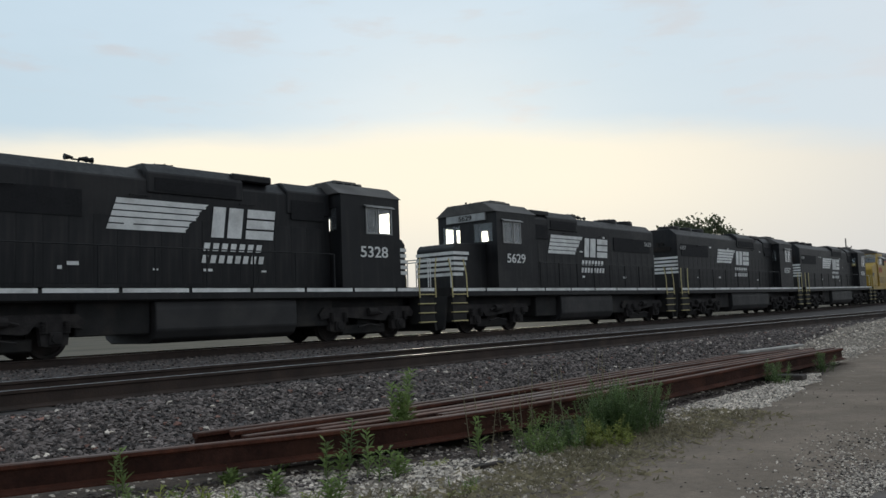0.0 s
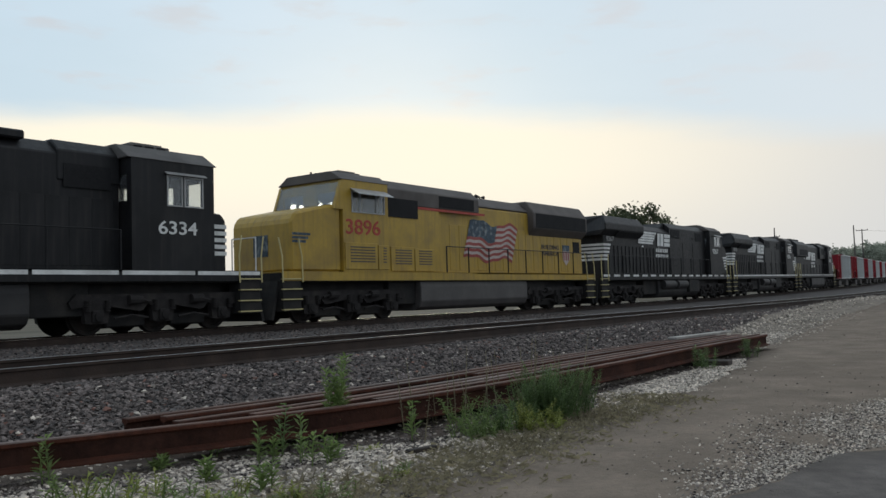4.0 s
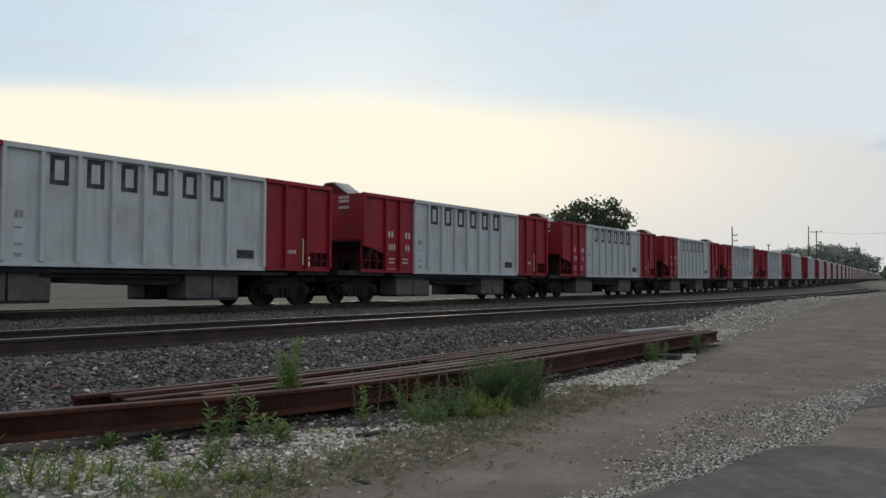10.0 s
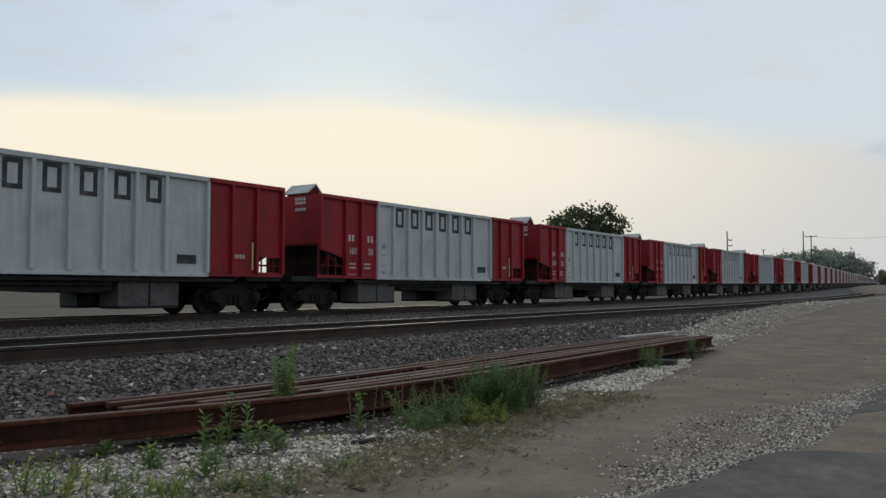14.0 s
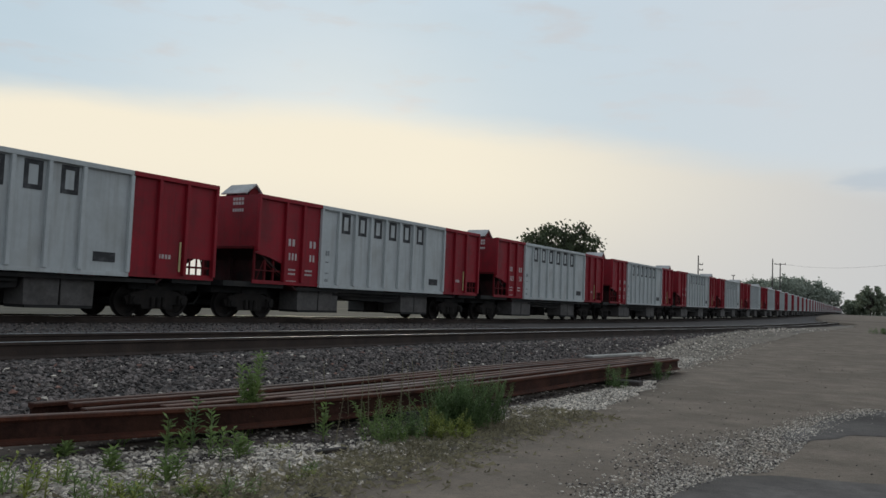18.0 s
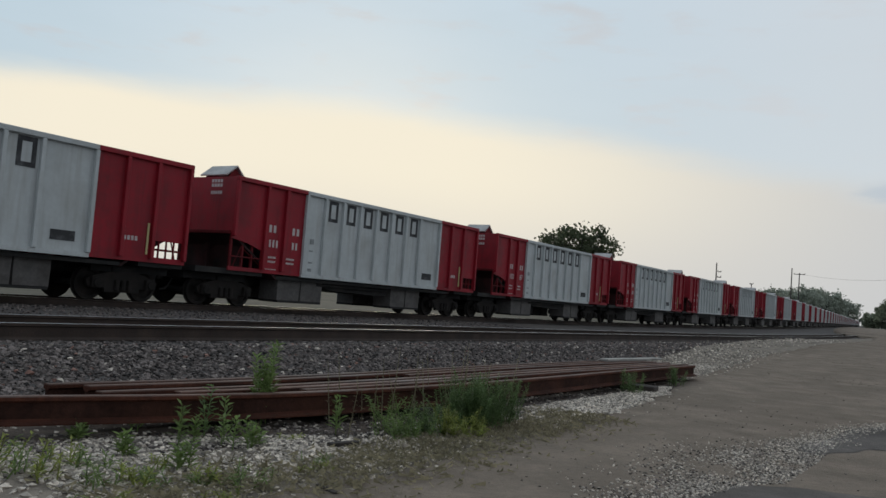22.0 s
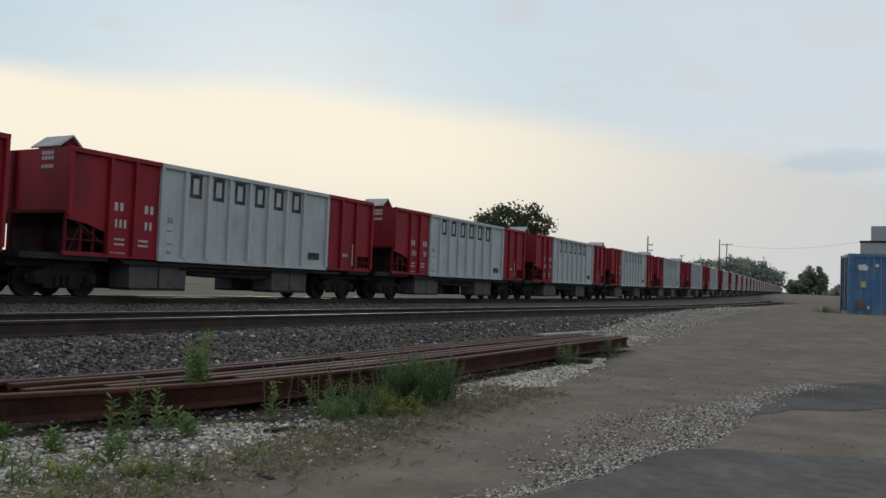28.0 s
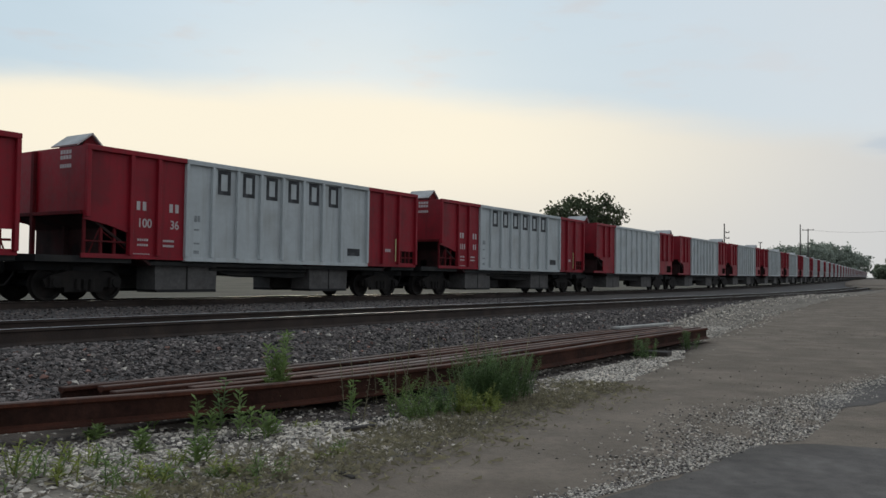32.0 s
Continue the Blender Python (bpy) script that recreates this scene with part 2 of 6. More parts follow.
DUSTROOF = material("dust_greyed_cab_roof_paint", (0.105, 0.098, 0.092), 0.75, 0, 0.25, 1.4, (0.05, 0.046, 0.043), 0.7, 1.1, spec=0.3)
PALEFRAME = material("bare_aluminium_window_frame", (0.36, 0.36, 0.35), 0.5, 0.4, 0.2, 3.0, (0.16, 0.15, 0.14), 0.5, 2.0)
GLASS = glass("dusty_cab_glass", (0.80, 0.84, 0.86))
HEADSTEEL = material("worn_rail_head_steel", (0.45, 0.44, 0.43), 0.34, 1.0, 0.08, 2.0)
RAILRUST = material("dark_brown_rail_rust", (0.045, 0.030, 0.023), 0.9, 0, 0.3, 3.0, (0.02, 0.016, 0.014), 0.6, 1.0, 0.3, 40)
STACKRUST = material("red_brown_rail_rust", (0.075, 0.027, 0.0165), 0.9, 0, 0.4, 2.0, (0.028, 0.014, 0.010), 0.7, 1.3, 0.5, 50, per_object=0.25, spec=0.2)
# worn rail tops, coloured paler to paint in the highlight along the head
STACKHEAD = material("highlit_worn_rail_top", (0.120, 0.066, 0.050), 0.8, 0.0, 0.35, 2.0, (0.22, 0.19, 0.175), 0.55, 0.55, per_object=0.3, spec=0.35)
# web rust darkened: the shade below the rail head is painted in
STACKWEB = material("shaded_rust_rail_web", (0.040, 0.018, 0.013), 0.95, 0, 0.45, 2.5, (0.085, 0.035, 0.02), 0.6, 1.6, 0.5, 50, spec=0.15)
BALLAST = material("grey_ballast_stone", (0.09, 0.081, 0.077), 0.95, 0, 0.35, 2.0, (0.05, 0.043, 0.038), 0.6, 0.5, 0.6, 18, spec=0.2)
STONE = material("mixed_ballast_stones", (0.115, 0.096, 0.087), 0.9, 0, 0.3, 6.0, (0.19, 0.155, 0.14), 0.5, 3.0, island=0.9, spec=0.3)
PINKSTONE = material("pink_quartzite_stones", (0.20, 0.105, 0.08), 0.9, 0, 0.3, 6.0, island=0.5)
LIME = material("pale_limestone_chips", (0.46, 0.40, 0.335), 0.9, 0, 0.25, 8.0, island=0.75)
LIMEBED = material("dusty_limestone_ground", (0.215, 0.18, 0.145), 0.95, 0, 0.35, 5.0, (0.08, 0.066, 0.05), 0.7, 1.6, 0.8, 30, spec=0.2)
DIRT = material("packed_grey_brown_dirt", (0.216, 0.173, 0.136), 0.95, 0, 0.20, 2.2, (0.150, 0.117, 0.091), 0.65, 0.3, 0.8, 60, spec=0.12)
ASPHALT = material("old_grey_asphalt", (0.128, 0.113, 0.103), 0.95, 0, 0.3, 1.1, (0.075, 0.066, 0.060), 0.8, 0.5, 0.6, 60, spec=0.12)
SOIL = material("dark_gritty_soil", (0.085, 0.064, 0.05), 0.95, 0, 0.45, 5.0, (0.03, 0.024, 0.02), 0.7, 1.5, 1.0, 30, spec=0.2)
FIELD = material("dry_field_grass", (0.105, 0.098, 0.08), 0.95, 0, 0.3, 0.15, (0.13, 0.12, 0.095), 0.7, 0.05, spec=0.05)
TIE = material("creosoted_sleeper_wood", (0.035, 0.027, 0.022), 0.9, 0, 0.35, 4.0, (0.08, 0.065, 0.055), 0.5, 2.0, 0.4, 30, per_object=0.3)
WEED = material("fresh_weed_leaf", (0.20, 0.275, 0.09), 0.6, 0, 0.25, 6.0, island=0.35)
WEEDDARK = material("deep_green_weed_leaf", (0.16, 0.235, 0.09), 0.6, 0, 0.25, 6.0, island=0.35)
WEEDDRY = material("straw_weed_stalk", (0.27, 0.235, 0.15), 0.8, 0, 0.25, 6.0, island=0.35)
WEEDYEL = material("yellow_green_weed_leaf", (0.29, 0.32, 0.085), 0.6, 0, 0.25, 6.0, island=0.3)
# distance haze is painted into both far leaf colours, LEAFFAR the most
LEAFFAR = material("hazed_far_tree_leaf", (0.32, 0.345, 0.28), 0.7, 0, 0.25, 0.3, island=0.3)
LEAFMID = material("hazed_green_far_leaf", (0.22, 0.25, 0.17), 0.7, 0, 0.25, 0.3, island=0.3)
LEAF = material("dull_green_tree_leaf", (0.085, 0.10, 0.052), 0.7, 0, 0.3, 0.6, island=0.4)
for leafy in (WEED, WEEDDARK, WEEDDRY, WEEDYEL, LEAF, LEAFMID, LEAFFAR):
    translucent(leafy)
GREYWOOD = material("sun_bleached_plank_wood", (0.34, 0.32, 0.29), 0.85, 0, 0.25, 3.0, (0.20, 0.18, 0.16), 0.5, 2.0, 0.3, 30)
BARK = material("grey_brown_bark", (0.06, 0.05, 0.042), 0.9, 0, 0.3, 3.0, bump=0.5, bump_scale=12)
POLE = material("weathered_pole_wood", (0.075, 0.066, 0.06), 0.9, 0, 0.3, 3.0)
BLUE = material("scuffed_blue_container_paint", (0.075, 0.175, 0.33), 0.6, 0, 0.2, 0.8, (0.20, 0.24, 0.27), 0.65, 1.4, streak=0.45)
RUSTPATCH = material("brown_rust_patch", (0.20, 0.13, 0.10), 0.9, 0, 0.3, 4.0)
CONCRETE = material("grey_concrete_wall", (0.42, 0.41, 0.415), 0.9, 0, 0.12, 0.3, (0.33, 0.32, 0.32), 0.6, 0.2)

# ---- mesh helpers ----


def box(bm, x0, x1, y0, y1, z0, z1, bev=0.0):
    vs = [bm.verts.new((x, y, z)) for x in (x0, x1) for y in (y0, y1) for z in (z0, z1)]
    fs = [bm.faces.new([vs[i] for i in q]) for q in ((0, 1, 3, 2), (4, 6, 7, 5), (0, 4, 5, 1), (2, 3, 7, 6), (0, 2, 6, 4), (1, 5, 7, 3))]
    if bev:
        es = {e for f in fs for e in f.edges}
        bmesh.ops.bevel(bm, geom=list(es), offset=bev, segments=1, affect="EDGES")
    return bm


def prism(bm, pts, a0, a1, axis="y", bev=0.0):
    """A polygon pushed along an axis. axis y: points are (x, z); axis x: points are (y, z)."""
    def v(p, a):
        return (p[0], a, p[1]) if axis == "y" else (a, p[0], p[1]) if axis == "x" else (p[0], p[1], a)
    r0, r1 = [bm.verts.new(v(p, a0)) for p in pts], [bm.verts.new(v(p, a1)) for p in pts]
    n = len(pts)
    fs = [bm.faces.new(r0), bm.faces.new(r1[::-1])]
    fs += [bm.faces.new((r0[(i + 1) % n], r0[i], r1[i], r1[(i + 1) % n])) for i in range(n)]
    if bev:
        es = {e for f in fs for e in f.edges}
        bmesh.ops.bevel(bm, geom=list(es), offset=bev, segments=1, affect="EDGES")
    return bm


def rod(bm, p0, p1, r, seg=8, r1=None):
    """A round bar between two points, closed at the ends."""
    p0, p1 = Vector(p0), Vector(p1)
    q = (p1 - p0).to_track_quat("Z", "Y")
    rings = []
    for p, rad in ((p0, r), (p1, r if r1 is None else r1)):
        rings.append([bm.verts.new(p + q @ Vector((math.cos(2 * math.pi * k / seg) * rad, math.sin(2 * math.pi * k / seg) * rad, 0))) for k in range(seg)])
    for k in range(seg):
        bm.faces.new((rings[0][k], rings[0][(k + 1) % seg], rings[1][(k + 1) % seg], rings[1][k]))
    bm.faces.new(rings[0][::-1])
    bm.faces.new(rings[1])
    return bm


def bent(bm, pts, r, seg=6):
    for a, b in zip(pts, pts[1:]):
        rod(bm, a, b, r, seg)
    return bm


def mesh_of(name, bm, mat):
    bmesh.ops.recalc_face_normals(bm, faces=bm.faces)
    me = bpy.data.meshes.new(name)
    bm.to_mesh(me)
    bm.free()
    me.materials.append(mat)
    return me


def part(name, bm, mat, parent, label="", at=None):
    me = bm if isinstance(bm, bpy.types.Mesh) else mesh_of(name, bm, mat)
    ob = new(name, me)
    ob.parent = parent
    if at is not None:
        ob.matrix_basis = at
    if label:
        ob["label"] = label
    return ob


def B():
    return bmesh.new()


def lettering(text, size, mat, parent, at, name="number", wide=1.28):
    """Raised lettering in the built-in font, as a mesh part."""
    cu = bpy.data.curves.new(name, "FONT")
    cu.body, cu.size, cu.extrude, cu.offset = text, size, 0.004, size * 0.012
    cu.align_x, cu.align_y = "CENTER", "CENTER"
    tmp = bpy.data.objects.new(name, cu)
    me = bpy.data.meshes.new_from_object(tmp)
    bpy.data.objects.remove(tmp)
    me.transform(Matrix.Scale(wide, 4, (1, 0, 0)))
    me.materials.clear()
    me.materials.append(mat)
    return part(name, me, mat, parent, at=at)


def side_pose(x, z, y, near=True):
    """Lettering upright on a long side: near side reads towards -y, the other towards +y."""
    return pose(x, y, z, 90, 0, 0) if near else pose(x, y, z, 90, 0, 180)


# ---- the line of the track ----
TRACK_Y = 21.31      # centre of the train's track where it runs straight
BEND0, BEND1, BEND_R = 30.0, 150.0, 1206.0
NEAR_OFF = -11.63   # centre of the nearer track from the train's
NEAR_Z = 0.14       # its rail tops


def track(s, off=0.0):
    """Place and heading of the line at s metres along the train's track, off metres to its left."""
    if s <= BEND0:
        return s, TRACK_Y + off, 0.0
    a = (min(s, BEND1) - BEND0) / BEND_R
    x = BEND0 + math.sin(a) * (BEND_R - off)
    y = TRACK_Y + BEND_R - (BEND_R - off) * math.cos(a)
    if s > BEND1:
        x, y = x + (s - BEND1) * math.cos(a), y + (s - BEND1) * math.sin(a)
    return x, y, a


GRADE = 0.0065


def rise(x):
    """Height gained along the line: level at first, then a slight even climb."""
    if x < 35:
        return 0.0
    return GRADE * (x - 35) ** 2 / 80 if x < 75 else GRADE * (x - 55)


STATIONS = [-70 + 5 * i for i in range(16)] + [10 + 2.5 * i for i in range(8)] + [30 + 6 * i for i in range(20)] + [150, 180, 220, 280, 360, 480, 640, 900, 1300, 1800]


def sweep(profile, stations, off, closed=True):
    """A profile (sideways, height) carried along the line."""
    vs, fs, n = [], [], len(profile)
    for s in stations:
        for d, z in profile:
            x, y, a = track(s, off + d)
            vs.append((x, y, z + rise(x)))
    for i in range(len(stations) - 1):
        for k in range(n if closed else n - 1):
            k2 = (k + 1) % n
            fs.append((i * n + k, i * n + k2, (i + 1) * n + k2, (i + 1) * n + k))
    me = bpy.data.meshes.new("sweep")
    me.from_pydata(vs, [], fs)
    return me


def rail_profile(top):
    """A flat-bottomed rail: head, web, foot."""
    p = [(0.037, 0), (0.037, -0.03), (0.012, -0.045), (0.009, -0.15), (0.03, -0.163), (0.076, -0.176), (0.076, -0.186)]
    return [(d, top + z) for d, z in p] + [(-d, top + z) for d, z in reversed(p)]


def setting(name, me, mat, label, category):
    ob = new(name, me)
    me.materials.append(mat)
    return tagged(ob, label, category, kind="structure")


# ballast bed under both tracks, one sweep
BED = [(9.0, -0.75), (5.0, -0.62), (2.6, -0.26), (2.2, -0.20), (0, -0.185), (-2.2, -0.20), (-4.5, -0.24), (-8.5, -0.20), (-10.2, -0.07), (-11.8, -0.06), (-13.2, -0.065),
       (-13.5, -0.10), (-14.0, -0.21), (-14.7, -0.36), (-15.3, -0.50)]
bed = setting("ballast_bed", sweep(BED, STATIONS, 0, False), BALLAST, "grey crushed-stone ballast bed carrying two railway tracks", "ballast")


def rail_track(name, off, top, label, last=1800):
    t = new(name)
    tagged(t, label, "railway track", kind="structure")
    for d in (0.755, -0.755):
        me = sweep(rail_profile(top), [q for q in STATIONS if q <= last], off + d)
        me.materials.append(RAILRUST)
        me.materials.append(HEADSTEEL)
        n = len(rail_profile(top))
        for i, p in enumerate(me.polygons):
            if i % n == n - 1:
                p.material_index = 1
        part("rail", me, RAILRUST, t, "running rail with a dull worn head and rusty web")
    return t


near_track = rail_track("track_near", NEAR_OFF, NEAR_Z, "rusty-sided railway track in ballast, rails worn on top", 97)
main_track = rail_track("track_main", 0, 0.0, "main railway track that the freight train runs on")


# ---- ground ----
def ground_z(x, y):
    """Yard level: low near the rail stack, rising a little along the lane."""
    k = min(1, max(0, (x - 15) / 22))
    z = -0.35 + 0.50 * k * k * (3 - 2 * k) + rise(x)
    return z + 0.02 * noise.noise((x * 0.35, y * 0.35, 3)) + 0.008 * noise.noise((x * 1.7, y * 1.7, 9))


def grid(x0, x1, nx, y0, y1, ny, fz, power=1.0):
    vs, fs = [], []
    for i in range(nx + 1):
        for j in range(ny + 1):
            u = (i / nx) ** power
            x, y = x0 + (x1 - x0) * u, y0 + (y1 - y0) * j / ny
            vs.append((x, y, fz(x, y)))
    for i in range(nx):
        for j in range(ny):
            a = i * (ny + 1) + j
            fs.append((a, a + ny + 1, a + ny + 2, a + 1))
    me = bpy.data.meshes.new("grid")
    me.from_pydata(vs, [], fs)
    me.polygons.foreach_set("use_smooth", [True] * len(fs))
    return me


def far_ground(x, y):
    near = -70 < x < 75 and -26 < y < 9
    return (-0.62 if near else -0.8) + rise(x)


GX = [-3000, -800, -200, -70, -40, -12, 0, 12, 30, 45, 60, 74, 90, 120, 300, 800, 2000, 4500]
GY = [-3000, -700, -150, -26, -10, 8, 12, 28, 60, 150, 500, 1500, 4500]
gv = [(x, y, far_ground(x, y)) for x in GX for y in GY]
gf = [(i * len(GY) + j, (i + 1) * len(GY) + j, (i + 1) * len(GY) + j + 1, i * len(GY) + j + 1) for i in range(len(GX) - 1) for j in range(len(GY) - 1)]
gm = bpy.data.meshes.new("ground")
gm.from_pydata(gv, [], gf)
setting("ground", gm, FIELD, "flat dry grassland reaching to the horizon", "ground")


def verge_z(x, y):
    z = ground_z(x, y)
    if y > 6.2 and x < 40:
        z -= 0.02 * (y - 6.2)
    return z


setting("yard_ground", grid(-30, 110, 220, -24, 7.6, 60, verge_z), LIMEBED, "dusty limestone gravel ground beside the railway", "ground")


def ribbon(name, edge_a, edge_b, x0, x1, n, m, lift, mat, label, category, drop=0.03):
    """A sheet between two wandering edges, just above the yard ground."""
    vs, fs = [], []
    for i in range(n + 1):
        x = x0 + (x1 - x0) * i / n
        a, b = edge_a(x), edge_b(x)
        out = math.copysign(0.03, a - b)
        for j in range(m + 1):
            y = a + (b - a) * (j - 1) / (m - 2) if 0 < j < m else a + out if j == 0 else b - out
            edge = min(j, m - j)
            vs.append((x, y, ground_z(x, y) + (lift if edge else -drop)))
    for i in range(n):
        for j in range(m):
            q = i * (m + 1) + j
            fs.append((q, q + m + 1, q + m + 2, q + 1))
    me = bpy.data.meshes.new(name)
    me.from_pydata(vs, [], fs)
    me.polygons.foreach_set("use_smooth", [True] * len(fs))
    return setting(name, me, mat, label, category)


def wob(x, k, amp):
    return amp * noise.noise((x * 0.8, k, 0)) + amp * 0.5 * noise.noise((x * 3.1, k, 5))


def along(table, x):
    """Straight lines between the points of an edge."""
    if x <= table[0][0]:
        return table[0][1]
    for (a, p), (q, r) in zip(table, table[1:]):
        if x <= q:
            return p + (r - p) * (x - a) / (q - a)
    return table[-1][1]


DIRT_EDGE = [(-5, 3.2), (4.7, 3.15), (6, 3.42), (7.3, 3.3), (10.7, 3.72), (16.5, 4.75), (24, 5.25), (31, 5.2), (60, 6.2), (80, 8.0), (95, 12.5), (110, 15), (150, 21), (250, 33.5), (400, 49)]
DIRT_FAR = [(60, -9), (150, -12), (400, -20)]
ASPHALT_EDGE = [(-5, 2.75), (3, 2.02), (4.4, 1.70), (5.0, 1.56), (5.4, 1.52), (5.85, 1.46), (6.16, 1.2), (6.3, 0.7), (6.6, 0.25), (7.2, -0.6), (8.4, -2.6), (9.5, -5.0)]
STRIP_TOP = [(7.9, 1.42), (8.47, 1.58), (9.0, 1.43), (9.8, 1.42), (10.5, 1.28), (12.0, 0.77), (13.0, 0.36), (16, -1.5), (22, -4.6)]
STRIP_LOW = [(7.9, 1.40), (8.4, 1.16), (8.85, 1.02), (9.1, 0.55), (9.5, 0.25), (10.5, -0.9), (12, -2.2), (16, -4.6), (22, -7.5)]
GRAVEL_EDGE = [(3, 2.25), (4.4, 1.88), (5.04, 1.97), (6.04, 1.93), (7.5, 1.87), (8.55, 1.62), (9.2, 1.45)]
GRAVEL_LOW = [(3, 2.1), (4.4, 1.78), (5.0, 1.61), (5.85, 1.49), (6.3, 1.3), (7.5, 1.3), (8.3, 1.32), (9.2, 1.36)]


def dirt_left(x):
    return along(DIRT_EDGE, x) + wob(x, 1, 0.22)


def dirt_right(x):
    return along(DIRT_FAR, x)


ribbon("dirt_lane", dirt_left, dirt_right, -25, 105, 320, 40, 0.016, DIRT, "packed grey-brown dirt lane along the tracks", "dirt road", 0.5)
ribbon("dirt_lane", dirt_left, dirt_right, 105.2, 400, 90, 12, 0.05, DIRT, "far end of the packed dirt lane along the line", "dirt road", 0.5)


def asphalt_left(x):
    return along(ASPHALT_EDGE, x) + wob(x, 7, 0.05) + 0.05 * noise.noise((x * 7.0, 2, 1))


ribbon("asphalt_apron", asphalt_left, lambda x: -8.5, -20, 9.4, 420, 30, 0.022, ASPHALT, "old cracked grey asphalt with a ragged crumbling edge", "asphalt")
ribbon("asphalt_strip", lambda x: along(STRIP_TOP, x) + wob(x, 8, 0.07), lambda x: along(STRIP_LOW, x) + wob(x, 9, 0.12), 7.95, 22, 260, 14, 0.022, ASPHALT,
       "dark strip of old asphalt showing through the dirt", "asphalt")


# ---- rolling stock ----
WHEELS = {}


def wheel_mesh(r):
    """A railway wheel: tread, flange, dished web and hub, axle along y, outer face towards -y."""
    if r not in WHEELS:
        bm = B()
        prof = [(0.0, -0.09), (0.11, -0.09), (0.13, -0.03), (r - 0.12, 0.0), (r - 0.09, -0.07), (r - 0.01, -0.07), (r, 0.04), (r + 0.028, 0.05), (r + 0.022, 0.075), (0.0, 0.08)]
        seg = 22
        rings = [[bm.verts.new((math.cos(2 * math.pi * k / seg) * p[0], p[1], math.sin(2 * math.pi * k / seg) * p[0])) for k in range(seg)] for p in prof[1:-1]]
        for a, b in zip(rings, rings[1:]):
            for k in range(seg):
                bm.faces.new((a[k], a[(k + 1) % seg], b[(k + 1) % seg], b[k]))
        bm.faces.new(rings[0])
        bm.faces.new(rings[-1][::-1])
        WHEELS[r] = mesh_of("wheel", bm, STEEL)
    return WHEELS[r]


SHARED = {}


def shared(key, make, mat):
    if key not in SHARED:
        bm = B()
        make(bm)
        SHARED[key] = mesh_of(key[0] if isinstance(key, tuple) else key, bm, mat)
    return SHARED[key]


def truck(parent, xc, axles, r, kind, plain=False):
    """Side frames, journal boxes, springs and wheels of one truck."""
    half = (max(axles) - min(axles)) / 2

    def frame_(bm):
        if kind == "car":
            pts = [(-half - 0.28, 0.56), (-half - 0.12, 0.66), (-0.45, 0.80), (0.45, 0.80), (half + 0.12, 0.66), (half + 0.28, 0.56), (half + 0.2, 0.36), (half - 0.3, 0.36), (0.55, 0.24), (-0.55, 0.24), (-half + 0.3, 0.36), (-half - 0.2, 0.36)]
            prism(bm, pts, -0.07, 0.07)
        else:
            pts = [(-half - 0.75, 0.86), (-half - 0.55, 1.06), (half + 0.55, 1.06), (half + 0.75, 0.86), (half + 0.68, 0.7)]
            for a in reversed(axles):
                pts += [(a + 0.36, 0.74), (a + 0.31, 0.33), (a + 0.14, 0.30), (a - 0.14, 0.30), (a - 0.31, 0.33), (a - 0.36, 0.74)]
                if a != axles[0]:
                    pts += [(a - 0.46, 0.8), (a - 0.62, 0.62), (a - 0.62 - 0.12, 0.6)]
            pts.append((-half - 0.68, 0.7))
            prism(bm, pts, -0.09, 0.09)

    cast = STEEL if kind == "car" else TRUCKDUST
    out = 1.02 if kind == "car" else 1.16
    fm = shared(("side_frame", kind, round(half, 2)), frame_, cast)
    for sy in (-1, 1):
        f = part("side_frame", fm, cast, parent, at=pose(xc, sy * out, 0))
        for a in axles:
            if not (plain and sy > 0):
                part("wheel", wheel_mesh(r), STEEL, parent, at=pose(xc + a, sy * 0.76, r, 0, 0, 0 if sy < 0 else 180))
        if plain or (kind == "car" and sy > 0):
            continue
        for a in axles:
            part("journal_box", shared(("journal_box", kind), lambda bm: (box(bm, -0.15, 0.15, -0.1, 0.1, 0.34, 0.64, 0.02), rod(bm, (0, -0.14, 0.49), (0, 0.14, 0.49), 0.115, 12)), cast), cast, f,
                 at=pose(a, sy * 0.08, 0))
        if kind != "car":
            gaps = [(a + b) / 2 for a, b in zip(axles, axles[1:])]
            for a in gaps:
                part("brake_cylinder", shared("brake_cylinder", lambda bm: (rod(bm, (-0.22, 0, 0.9), (0.16, 0, 0.9), 0.13, 10), rod(bm, (0.16, 0, 0.9), (0.42, 0, 0.84), 0.04, 6)), cast), cast, f, at=pose(a + 0.1, sy * 0.16, 0))
                part("brake_rod", shared("brake_rod", lambda bm: bent(bm, [(-0.5, 0, 0.42), (0.0, 0, 0.5), (0.5, 0, 0.42)], 0.035), cast), cast, f, at=pose(a, sy * 0.1, 0))
            for a in axles:
                for dx in (-0.27, 0.27):
                    part("coil_spring", shared("coil_spring", lambda bm: [rod(bm, (0, 0, 0.62 + 0.06 * k), (0, 0, 0.655 + 0.06 * k), 0.085, 8) for k in range(5)], cast), cast, f, at=pose(a + dx, sy * 0.14, 0))
            continue
        part("spring_nest", shared(("spring_nest", kind), lambda bm: [rod(bm, (dx, 0, 0.30 if kind == "car" else 0.5), (dx, 0, 0.58 if kind == "car" else 0.9), 0.075, 8) for dx in (-0.2, 0, 0.2)], STEEL), STEEL, f, at=pose(0, sy * 0.1, 0))
    for a in () if plain else axles:
        part("axle", shared(("axle",), lambda bm: rod(bm, (0, -0.7, 0), (0, 0.7, 0), 0.09, 8), DARK), DARK, parent, at=pose(xc + a, 0, r))
